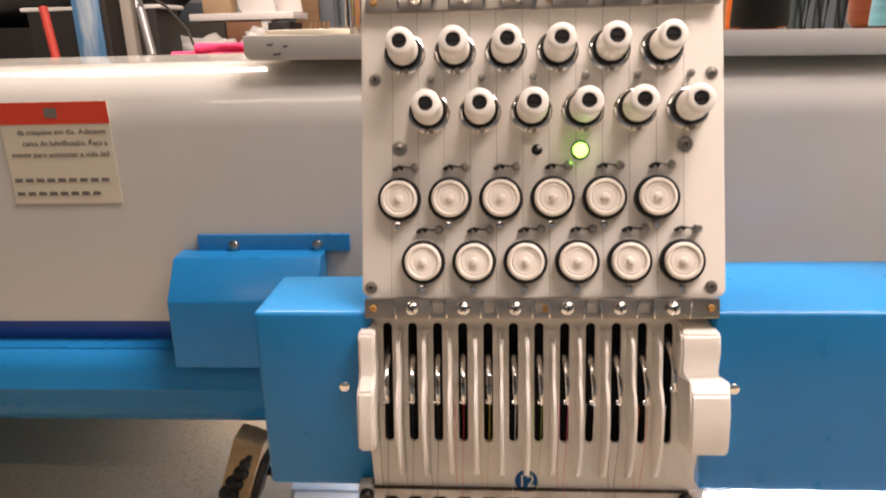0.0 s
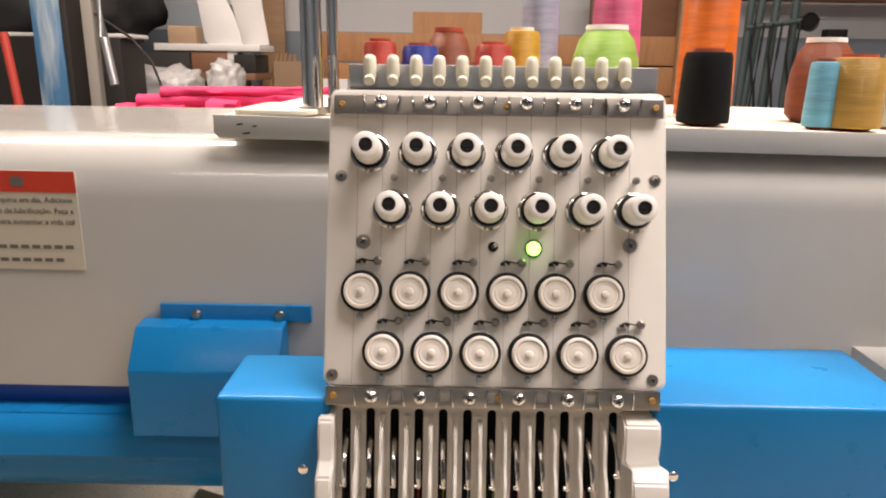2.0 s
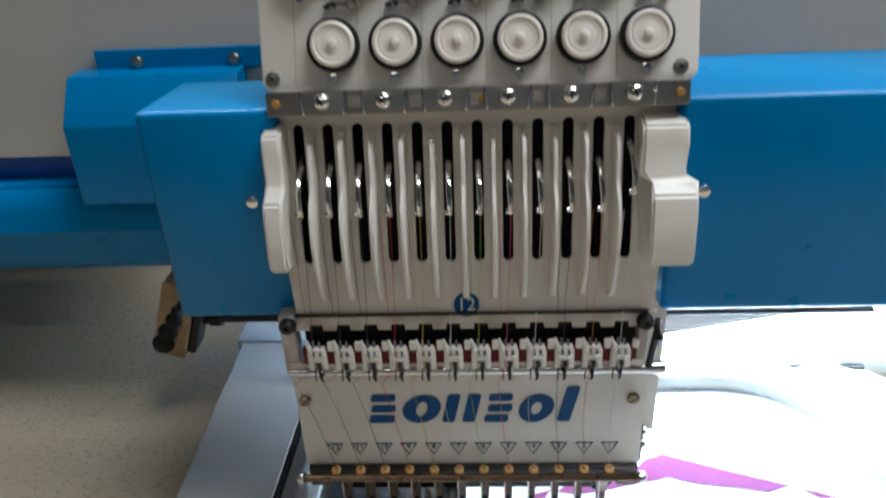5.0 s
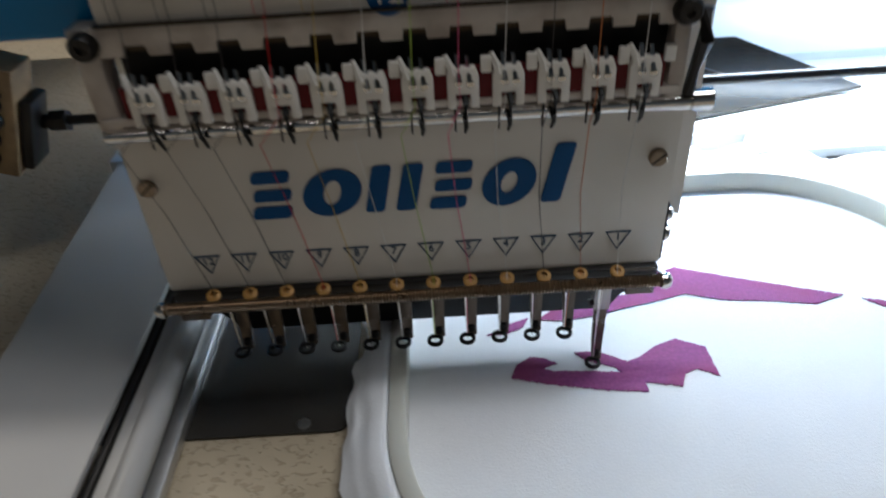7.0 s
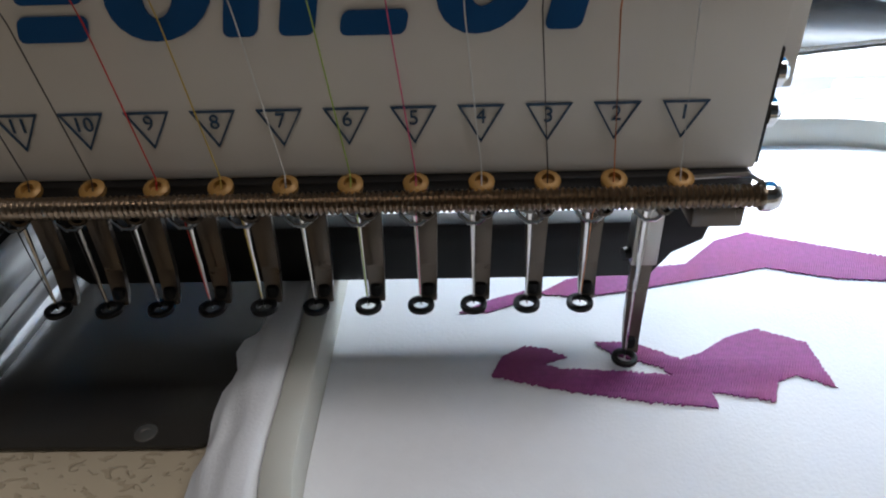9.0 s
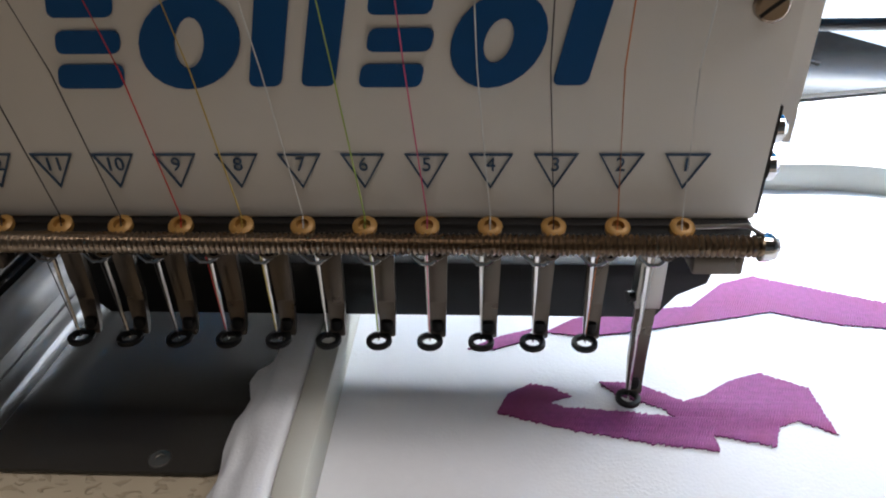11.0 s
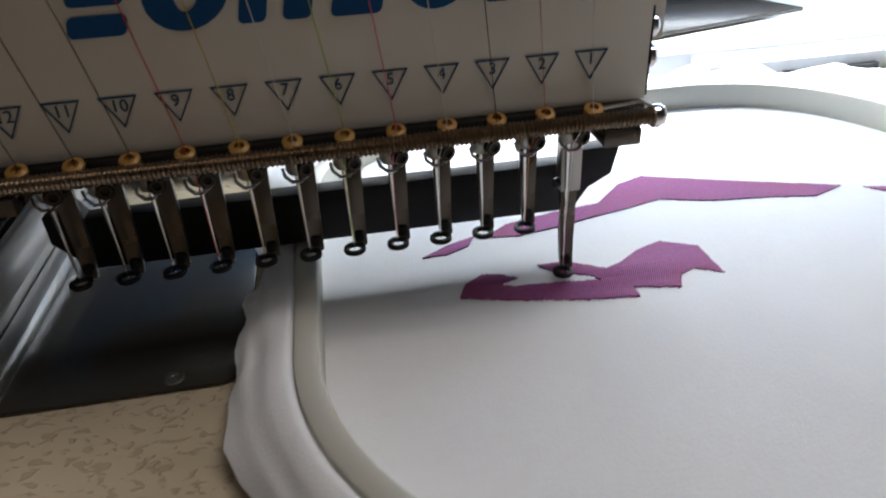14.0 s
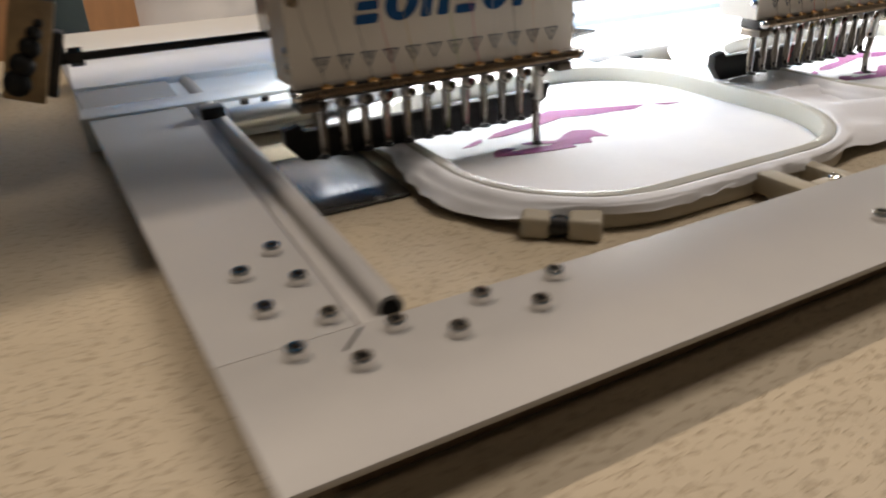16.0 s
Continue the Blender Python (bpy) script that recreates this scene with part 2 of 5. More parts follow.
def lathe(profile, origin=(0, 0, 0), axis=(0, 0, 1), seg=24):
    """A turned body from (radius, height) pairs."""
    bm = bmesh.new()
    rings = []
    for r, h in profile:
        if r <= 1e-6:
            rings.append([bm.verts.new((0, 0, h))])
        else:
            rings.append([bm.verts.new((r * math.cos(2 * math.pi * k / seg), r * math.sin(2 * math.pi * k / seg), h)) for k in range(seg)])
    for a, b in zip(rings, rings[1:]):
        for k in range(seg):
            j = (k + 1) % seg
            q = [a[k % len(a)], a[j % len(a)], b[j % len(b)], b[k % len(b)]]
            q = list(dict.fromkeys(q))
            if len(q) > 2:
                bm.faces.new(q)
    for ring in (rings[0], rings[-1]):
        if len(ring) > 2:
            bm.faces.new(ring)
    turn = Vector((0, 0, 1)).rotation_difference(Vector(axis)).to_matrix().to_4x4()
    bm.transform(Matrix.Translation(origin) @ turn)
    return bm


def rod(a, b, r, r2=None, seg=16):
    a, b = Vector(a), Vector(b)
    return lathe([(r, 0), (r if r2 is None else r2, (b - a).length)], a, (b - a).normalized(), seg)


def sweep(points, r, seg=8, flat=1.0):
    """A round (or flattened) bar along a line of points."""
    pts = [Vector(p) for p in points]
    bm = bmesh.new()
    rings = []
    for i, p in enumerate(pts):
        d = (pts[min(i + 1, len(pts) - 1)] - pts[max(i - 1, 0)]).normalized()
        side = d.cross(Vector((0, 0, 1)))
        if side.length < 0.05:
            side = d.cross(Vector((0, 1, 0)))
        side.normalize()
        up = side.cross(d)
        rr = r[i] if isinstance(r, (list, tuple)) else r
        rings.append([bm.verts.new(p + side * rr * math.cos(2 * math.pi * k / seg) + up * rr * flat * math.sin(2 * math.pi * k / seg)) for k in range(seg)])
    for a, b in zip(rings, rings[1:]):
        for k in range(seg):
            bm.faces.new((a[k], a[(k + 1) % seg], b[(k + 1) % seg], b[k]))
    bm.faces.new(rings[0])
    bm.faces.new(rings[-1])
    return bm


def prism(profile, x0, x1, r=0.0, seg=2):
    """A (y, z) outline drawn out along x."""
    bm = bmesh.new()
    a = [bm.verts.new((x0, y, z)) for y, z in profile]
    b = [bm.verts.new((x1, y, z)) for y, z in profile]
    bm.faces.new(a)
    bm.faces.new(list(reversed(b)))
    n = len(profile)
    for k in range(n):
        bm.faces.new((a[k], b[k], b[(k + 1) % n], a[(k + 1) % n]))
    if r:
        bmesh.ops.bevel(bm, geom=bm.edges[:], offset=r, segments=seg, affect="EDGES", profile=0.5)
    return bm


def rounded(x0, x1, y0, y1, r, n=5):
    """A rectangle's outline with round corners."""
    out = []
    for cx, cy, a in ((x1 - r, y1 - r, 0), (x0 + r, y1 - r, 90), (x0 + r, y0 + r, 180), (x1 - r, y0 + r, 270)):
        out += [(cx + r * math.cos(radians(a + 90 * k / n)), cy + r * math.sin(radians(a + 90 * k / n))) for k in range(n + 1)]
    return out


def circle(cx, cy, r, n=20):
    return [(cx + r * math.cos(2 * math.pi * k / n), cy + r * math.sin(2 * math.pi * k / n)) for k in range(n)]


def sheet(outlines, thick, bevel=0.0):
    """A plate in the xy plane with holes, from closed outlines; its face lies at z = 0 and its back at -thick."""
    cu = bpy.data.curves.new("outline", "CURVE")
    cu.dimensions, cu.fill_mode = "2D", "BOTH"
    cu.extrude, cu.bevel_depth, cu.bevel_resolution = max(thick / 2 - bevel, 1e-5), bevel, 1
    cu.offset = -bevel
    for line in outlines:
        sp = cu.splines.new("POLY")
        sp.points.add(len(line) - 1)
        for q, (x, y) in zip(sp.points, line):
            q.co = (x, y, 0, 1)
        sp.use_cyclic_u = True
    ob = bpy.data.objects.new("outline", cu)
    me = bpy.data.meshes.new_from_object(ob)
    bm = bmesh.new()
    bm.from_mesh(me)
    bmesh.ops.remove_doubles(bm, verts=bm.verts, dist=1e-6)
    bm.transform(Matrix.Translation((0, 0, -thick / 2)))
    bpy.data.objects.remove(ob)
    bpy.data.curves.remove(cu)
    bpy.data.meshes.remove(me)
    return bm


def letters(text, size, thick=0.0002):
    """Flat characters in the xy plane, centred."""
    cu = bpy.data.curves.new("text", "FONT")
    cu.body, cu.size, cu.align_x, cu.align_y, cu.extrude, cu.resolution_u = text, size, "CENTER", "CENTER", thick, 3
    ob = bpy.data.objects.new("text", cu)
    me = bpy.data.meshes.new_from_object(ob)
    bm = bmesh.new()
    bm.from_mesh(me)
    bpy.data.objects.remove(ob)
    bpy.data.curves.remove(cu)
    bpy.data.meshes.remove(me)
    return bm


def lean(y, z, degrees):
    """A plane that faces the front and leans back: u along x, v up it, w out of it."""
    a = radians(degrees)
    return Matrix(((1, 0, 0, 0), (0, math.sin(a), -math.cos(a), y), (0, math.cos(a), math.sin(a), z), (0, 0, 0, 1)))


def screw(r, h=0.0012, cross=True, seg=20):
    """A domed head with its recess, standing on z = 0."""
    bm = lathe([(r, 0), (r, h * 0.4), (r * 0.86, h * 0.8), (r * 0.5, h), (0, h * 1.05)], seg=seg)
    return bm


P = 0.011  # needle pitch
NEEDLE = [(6.5 - i) * P for i in range(1, 13)]
PANEL = lean(0.006, 0.2216, 17.7)
COVER = lean(-0.005, 0.1285, 11.2)
PLATE = lean(0.0, 0.0, 0.0)


# ---- room ----
FLOOR, CEIL = -0.571, 1.65
solo("floor", box(-3.1, 3.1, -2.6, 3.5, FLOOR - 0.1, FLOOR), M_CONC, "grey worn concrete workshop floor", "floor", kind="structure")
solo("ceiling", box(-3.1, 3.1, -2.6, 3.5, CEIL, CEIL + 0.1), M_CONC, "plain grey workshop ceiling", "ceiling", kind="structure")
for nm, b in (("wall_north", (-3.1, 3.1, 3.4, 3.5)), ("wall_south", (-3.1, 3.1, -2.6, -2.5)), ("wall_west", (-3.1, -3.0, -2.5, 3.4)), ("wall_east", (3.0, 3.1, -2.5, 3.4))):
    solo(nm, box(*b, FLOOR, CEIL), M_WALL if nm == "wall_north" else M_DADO, "white painted workshop wall" if nm == "wall_north" else "blue-grey painted workshop wall", "wall", kind="structure")
solo("trim", box(-3.0, 3.0, 3.392, 3.4, FLOOR, 0.52), M_DADO, "blue-grey painted lower band of the workshop wall", "wall paint", kind="structure")

# ---- machine table ----
table = thing("machine_table", (0, 0.1, FLOOR), "long cream laminate table of an embroidery machine", "table")
part("tabletop", box(-0.75, 1.6, -0.62, 0.52, -0.022, 0.0, 0.002), M_TABLE, table, "cream laminate with a raised flake pattern")
for x in (-0.7, 1.5):
    for y in (-0.5, 0.45):
        part("leg", box(x - 0.03, x + 0.03, y - 0.03, y + 0.03, FLOOR, -0.0222, 0.004), M_GREEN, table)
solo("bed_plate", sheet([rounded(-0.125, -0.0255, -0.0125, 0.072, 0.006)], 0.0012, 0.0003), M_PLATE,
             "dark polished steel bed plate screwed to the table", "metal plate", base=(0, 0, 0.0016), m=Matrix.Translation((0, 0, 0.0016)))
bs = thing("plate_screw", (-0.042, -0.009, 0.0016), "small countersunk steel screw in the bed plate", "screw")
part("head", join(lathe([(0.0024, 0), (0.0022, 0.0003), (0.0011, 0.0004), (0.001, 0.0001), (0, 0.0001)], (-0.042, -0.009, 0.0016))), M_STEEL, bs)

# ---- beam ----
beam = thing("machine_beam", (0, 0.2, 0.08), "long beam of an embroidery machine, grey-white above and blue below", "machine beam")
prof = [(0.12, 0.165)] + [(0.156 - 0.036 * math.cos(a), 0.283 + 0.036 * math.sin(a)) for a in [radians(90 * k / 10) for k in range(11)]]
prof += [(0.40, 0.319), (0.40, 0.165)]
part("upper_casing", prism(prof, -1.2, 1.8), M_BEAM, beam, "grey-white glossy casing with a rounded top edge")
part("recess", box(-1.2, 1.8, 0.127, 0.39, 0.150, 0.1652), M_DEEP, beam, "dark blue recessed strip")
prof = [(0.134, 0.1502), (0.112, 0.1502)] + [(0.115 - 0.013 * math.sin(a), 0.137 + 0.013 * math.cos(a)) for a in [radians(90 * k / 6) for k in range(7)]]
prof += [(0.100, 0.128)] + [(0.134 - 0.032 * math.cos(a), 0.1245 - 0.032 * math.sin(a)) for a in [radians(90 * k / 8) for k in range(9)]] + [(0.39, 0.0925), (0.39, 0.1502)]
part("lower_channel", prism(prof, -1.2, 1.8), M_BLUE, beam, "blue glossy rounded channel")
for x in (-1.19, 1.79):
    solo("beam_post", box(x - 0.05, x + 0.05, 0.18, 0.38, -0.0, 0.0923, 0.004), M_BLUE, "blue steel post carrying the beam", "machine post", group="beam posts", base=(x, 0.28, 0))

# blue cover with a screwed tab on the beam
cover = thing("gear_cover", (-0.15, 0.1, 0.148), "blue sheet-metal cover screwed to the beam", "machine cover")
part("shell", join(prism([(0.1195, 0.2115), (0.106, 0.2105), (0.0905, 0.189), (0.0895, 0.148), (0.098, 0.1475), (0.1195, 0.1535)], -0.199, -0.112, 0.0012),
                   box(-0.188, -0.097, 0.1172, 0.1196, 0.2105, 0.2208, 0.0005)), M_BLUE, cover, "blue enamelled sheet metal", smooth=20)
for x in (-0.166, -0.116):
    part("screw", join(screw(0.0032, 0.0022), ), M_STEEL, cover, "dark steel cross-head screw", m=Matrix.Translation((x, 0.1172, 0.2145)) @ Matrix.Rotation(radians(90), 4, "X"))

# sticker on the beam
sticker = thing("warning_sticker", (-0.262, 0.1195, 0.24), "cream warning sticker with a red heading on the beam", "sticker")
part("paper", box(-0.296, -0.231, 0.1192, 0.1198, 0.2405, 0.2995), M_PAPER, sticker, "cream paper with printed lines")
part("heading", box(-0.296, -0.231, 0.1189, 0.11915, 0.287, 0.2995), M_REDINK, sticker, "red heading bar")
part("heading_mark", box(-0.2685, -0.261, 0.1187, 0.11885, 0.2905, 0.296), M_GREYINK, sticker)
for z, words in ((0.2825, "da máquina em dia. Adicione"), (0.2760, "caixa de lubrificação. Faça a"), (0.2695, "mente para aumentar a vida útil")):
    text = letters(words, 0.0046, 0.0001)
    right = max(v.co.x for v in text.verts)
    part("printed_line", text, M_GREYINK, sticker, "printed words", lean(0.1190, z, 0) @ Matrix.Translation((-0.2340 - right, 0, 0)))
for z, l in ((0.2545, -0.2345), (0.2465, -0.239)):
    for k in range(9):
        x = -0.294 + 0.0066 * k
        if x + 0.0045 < l:
            part("text_bar", box(x, x + 0.0047, 0.1189, 0.11915, z - 0.0011, z + 0.0011), M_GREYINK, sticker)

# blue arm covers either side of the head
for x0, x1, nm in ((-0.1175, -0.0668, "blue sheet-metal arm cover beside the embroidery head"), (0.0765, 0.1945, "wide blue sheet-metal arm cover beside the embroidery head")):
    c = thing("arm_cover", ((x0 + x1) / 2, 0.03, 0.1325), nm, "machine cover", group="arm covers")
    part("casing", box(x0, x1, 0.0035, 0.071 if x0 > 0 else 0.0515, 0.1325, 0.2185, 0.0022, 3), M_BLUE, c, "blue enamelled casing")
    xs = -0.0795 if x0 < 0 else 0.0875
    part("screw", screw(0.0026, 0.0016), M_CHROME, c, "steel cap screw", m=Matrix.Translation((xs, 0.004, 0.1835)) @ Matrix.Rotation(radians(90), 4, "X"))


# ---- embroidery head ----
def build_head():
    head = thing("embroidery_unit", (0.0055, 0.02, 0.05), "cream twelve-needle embroidery head with white tension knobs", "embroidery unit")
    # tension panel
    panel = part("tension_panel", sheet([rounded(-0.070, 0.0818, 0.0022, 0.135, 0.004)], 0.005, 0.0012), M_WHITE, head, "cream enamelled tension panel", PANEL)
    part("panel_back", box(-0.062, 0.074, -0.002, 0.125, -0.034, -0.0052), M_BEAM, head, m=PANEL)
    F = lambda u, v, w=0: PANEL @ Matrix.Translation((u, v, w))
    for row, (u0, v) in enumerate(((-0.0512, 0.1060), (-0.0408, 0.0808))):
        for k in range(6):
            u = u0 + 0.0215 * k
            base = part("tension_seat", join(lathe([(0.0088, 0), (0.0088, 0.0008), (0.0080, 0.0014), (0.0068, 0.0014), (0, 0.0014)]), ), M_CHROME, head, "chrome seat ring", F(u, v))
            part("felt", lathe([(0.0074, 0.0014), (0.0076, 0.0022), (0.0074, 0.0044), (0.005, 0.0048), (0, 0.0048)]), M_BLACK, base, "black disc", F(u, v))
            part("check_spring", join(rod((0.001, -0.0082, 0.001), (0.001, -0.0082, 0.004), 0.0011), rod((-0.0015, -0.0080, 0.001), (-0.0015, -0.0080, 0.003), 0.0007)), M_STEEL, base, "", F(u, v))
            knob = part("tension_knob", lathe([(0.0050, 0.0048), (0.0062, 0.0056), (0.0064, 0.0080), (0.0058, 0.0096), (0.0055, 0.0150), (0.0058, 0.0160), (0.0060, 0.0176), (0.0057, 0.0190), (0.0047, 0.0197), (0.0031, 0.0197), (0.0030, 0.0185), (0, 0.0185)], seg=28), M_KNOB, head, "white plastic tension knob", F(u, v))
            part("bore", join(lathe([(0.0029, 0.0186), (0.0029, 0.0191), (0, 0.0191)]), box(-0.0024, 0.0024, -0.0003, 0.0003, 0.0190, 0.0194)), M_BLACK, knob, "dark slotted bore", F(u, v))
    for k in range(6):
        part("thread_pin", lathe([(0.0011, 0), (0.0010, 0.002), (0.0017, 0.0026), (0.0015, 0.0036), (0, 0.004)], seg=14), M_STEEL, head, "small dark pin", F(-0.0400 + 0.0215 * k, 0.0948))
    # rotating detector wheels
    for u0, v in ((-0.0535, 0.0440), (-0.0435, 0.0175)):
        for k in range(6):
            u = u0 + 0.0214 * k
            wheel = part("detector_wheel", lathe([(0.0080, 0), (0.0091, 0.0006), (0.0093, 0.002), (0.0091, 0.0034), (0.0080, 0.0038), (0, 0.0038)], seg=32), M_BLACK, head, "black rubber rim", F(u, v))
            part("wheel_face", lathe([(0.0077, 0.0036), (0.0077, 0.0048), (0.0070, 0.0054), (0.0063, 0.0054), (0.0058, 0.0047), (0.0052, 0.0050), (0.0040, 0.0047), (0.0034, 0.0049), (0.0018, 0.0049), (0.0016, 0.0057), (0.0008, 0.0061), (0, 0.0061)], seg=36), M_DISC, wheel, "cream plastic face with rings", F(u, v))
            part("thread_pin", lathe([(0.0009, 0), (0.0009, 0.002), (0.0016, 0.0026), (0.0014, 0.0036), (0, 0.0040)], seg=14), M_CHROME, head, "small bright pin", F(u - 0.0005, v - 0.0112))
            arm = part("take_up_spring", join(sweep([(-0.0085, 0.0003, 0.0012), (-0.006, 0.0006, 0.0016), (-0.003, 0.0, 0.0018), (0, 0, 0.0016)], 0.00035, 6),
                                               sweep([(-0.0095, -0.0006, 0.0010), (-0.0075, -0.0006, 0.0012)], 0.0007, 6), sweep([(-0.0072, 0.0008, 0.0010), (-0.0052, -0.0007, 0.0012)], 0.0007, 6)), M_DARK, head, "small dark wire spring", F(u + 0.0066, v + 0.0135))
            part("screw", lathe([(0.0019, 0), (0.0019, 0.0016), (0.0011, 0.0024), (0, 0.0024)], seg=14), M_STEEL, arm, "", F(u + 0.0066, v + 0.0135))
    # panel screws
    for u, v, r in ((-0.064, 0.0954, 0.0026), (0.0765, 0.0954, 0.0026), (-0.0535, 0.066, 0.0033), (0.0655, 0.066, 0.0033), (-0.066, 0.0067, 0.0026), (0.0755, 0.0067, 0.0026)):
        sc = part("panel_screw", lathe([(r, 0), (r, 0.0004), (r * 0.78, 0.0005), (r * 0.74, 0.0002), (r * 0.3, 0.0002), (0, 0.0002)], seg=20), M_STEEL, head, "dark recessed panel screw", F(u, v))
        part("screw_core", join(lathe([(r * 0.62, 0.0001), (r * 0.55, 0.0010), (r * 0.2, 0.0013), (0, 0.0013)], seg=16)), M_STEEL, sc, "", F(u, v))
        part("recess", join(box(-r * 0.4, r * 0.4, -0.00025, 0.00025, 0.0012, 0.00145), box(-0.00025, 0.00025, -r * 0.4, r * 0.4, 0.0012, 0.00145)), M_BLACK, sc, "", F(u, v) @ Matrix.Rotation(radians(30), 4, "Z"))
    part("toggle_hole", lathe([(0.0023, 0), (0.0023, 0.0004), (0.0016, 0.0005), (0, 0.0005)]), M_BLACK, head, "small black hole", F(0.0045, 0.0645))
    part("toggle", rod((0, 0, 0), (0.0008, 0.0007, 0.0035), 0.0007, 0.0009), M_STEEL, head, "", F(0.0045, 0.0645))
    lamp = part("lamp_bezel", lathe([(0.0040, 0), (0.0040, 0.0006), (0.0034, 0.0008), (0, 0.0008)]), M_GREEN, head, "dark green lamp bezel", F(0.0225, 0.0640))
    part("lamp_lens", lathe([(0.0031, 0.0006), (0.0029, 0.0018), (0.0018, 0.0027), (0, 0.0030)]), M_LED, lamp, "glowing green indicator lamp", F(0.0225, 0.0640))
    # clamp rails above and below the panel
    for where, u0, pitch, v, w, nm in ((PANEL, -0.0462, 0.0215, 0.1272, 0.0, "upper"), (lean(0.0068, 0.2196, 11.2), -0.0480, 0.0214, 0.0, 0.0, "lower")):
        T = lambda u, vv, ww=0: where @ Matrix.Translation((u, vv, ww))
        x0, x1 = (-0.0675, 0.0795) if nm == "upper" else (-0.0685, 0.0785)
        holes = [rounded(u0 + pitch * (k + 0.5) - 0.0022, u0 + pitch * (k + 0.5) + 0.0022, v - 0.0020, v + 0.0020, 0.0004, 2) for k in range(5)] if nm == "lower" else []
        rail = part("clamp_rail", sheet([rounded(x0, x1, v - 0.0042, v + 0.0042, 0.0006, 2)] + holes, 0.0014, 0.0002), M_STEEL, head, "bright steel rail", T(0, 0, 0.0034))
        part("rail_backing", box(x0 + 0.001, x1 - 0.001, v - 0.0036, v + 0.0036, -0.010, 0.0014), M_WHITE, head, "", T(0, 0, 0))
        for k in range(6):
            u = u0 + pitch * k
            clip = part("thread_clip", join(sheet([[(u - 0.0080, v + 0.0038), (u + 0.0080, v + 0.0038), (u + 0.0072, v - 0.0040), (u - 0.0072, v - 0.0040)]], 0.0009, 0.0002)), M_STEEL, head, "pressed steel thread clip", T(0, 0, 0.0048))
            part("clip_lip", join(sweep([(u - 0.0080, v + 0.0038, 0.0046), (u - 0.0074, v, 0.0058), (u - 0.0070, v - 0.0038, 0.0046)], 0.0005, 6), sweep([(u + 0.0080, v + 0.0038, 0.0046), (u + 0.0074, v, 0.0058), (u + 0.0070, v - 0.0038, 0.0046)], 0.0005, 6)), M_CHROME, clip, "", T(0, 0, 0))
            part("clip_screw", lathe([(0.0031, 0.0046), (0.0032, 0.0060), (0.0029, 0.0074), (0.0020, 0.0084), (0.0008, 0.0088), (0, 0.0088)], seg=22), M_CHROME, clip, "domed chrome cross-head screw", T(u, v + 0.0006, 0))
            part("recess", join(box(-0.0014, 0.0014, -0.00028, 0.00028, 0.0085, 0.0091), box(-0.00028, 0.00028, -0.0014, 0.0014, 0.0085, 0.0091)), M_BLACK, clip, "", T(u, v + 0.0006, 0) @ Matrix.Rotation(radians(25 + 17 * k), 4, "Z"))
        for u in ((x0 + 0.0035), (x1 - 0.0035), u0 + pitch * 2.6):
            part("rail_screw", lathe([(0.0016, 0.0034), (0.0014, 0.0044), (0.0007, 0.0046), (0, 0.0043)], seg=14), M_BRASS, rail, "", T(u, v, 0))
    # slotted take-up cover
    C = lambda u, v, w=0: COVER @ Matrix.Translation((u, v, w))
    slots = [rounded(x - 0.0020, x + 0.0020, 0.0300, 0.0835, 0.00195, 4) for x in NEEDLE]
    face = part("slotted_cover", sheet([[(-0.0675, 0.0095), (0.0718, 0.0095), (0.0740, 0.0310), (0.0795, 0.0310), (0.0810, 0.0890), (-0.0704, 0.0890), (-0.0695, 0.0310)]] + slots, 0.0022, 0.0003), M_WHITE, head, "cream cover with twelve slots", C(0, 0))
    # black block gives the shade seen through the slots
    part("cover_inside", box(-0.066, 0.071, 0.010, 0.094, -0.030, -0.012), M_BLACK, head, "interior block, black for the shade behind the slots", C(0, 0))
    part("needle_case_side", box(-0.0674, -0.0654, 0.010, 0.094, -0.03, -0.0024), M_WHITE, head, "", C(0, 0))
    part("needle_case_side", box(0.0695, 0.0716, 0.010, 0.031, -0.03, -0.0024), M_WHITE, head, "", C(0, 0))
    part("needle_case_side", box(0.0770, 0.0790, 0.0312, 0.094, -0.03, -0.0024), M_WHITE, head, "", C(0, 0))
    # fins between the slots
    fin = [(0.0, 0.0805), (0.0045, 0.0795), (0.0085, 0.0760), (0.0100, 0.0700), (0.0095, 0.0630), (0.0100, 0.0600), (0.0140, 0.0555), (0.0155, 0.0500), (0.0155, 0.0420), (0.0135, 0.0320), (0.0085, 0.0220), (0.0040, 0.0165), (0.0, 0.0150)]
    for k in range(11):
        x = (NEEDLE[k] + NEEDLE[k + 1]) / 2
        bm = bmesh.new()
        rows = []
        for dx, sc in ((-0.00105, 0.0), (-0.00095, 0.9), (-0.0005, 1.0), (0.0005, 1.0), (0.00095, 0.9), (0.00105, 0.0)):
            rows.append([bm.verts.new((x + dx * (1.0 + 0.5 * (1 - min(1, w / 0.01))), v, w * sc if sc else 0.0)) for w, v in fin])
        for a, b in zip(rows, rows[1:]):
            for j in range(len(fin) - 1):
                bm.faces.new((a[j], a[j + 1], b[j + 1], b[j]))
        bmesh.ops.remove_doubles(bm, verts=bm.verts, dist=1e-6)
        part("fin", bm, M_WHITE, face, "", C(0, 0))
    # side guards with a stepped outline
    guard = [(-0.002, 0.0845), (0.006, 0.0838), (0.0105, 0.0805), (0.0115, 0.0740), (0.0105, 0.0640), (0.0120, 0.0610), (0.0165, 0.0570), (0.0175, 0.0500), (0.0165, 0.0360), (0.0150, 0.0310), (-0.002, 0.0310)]
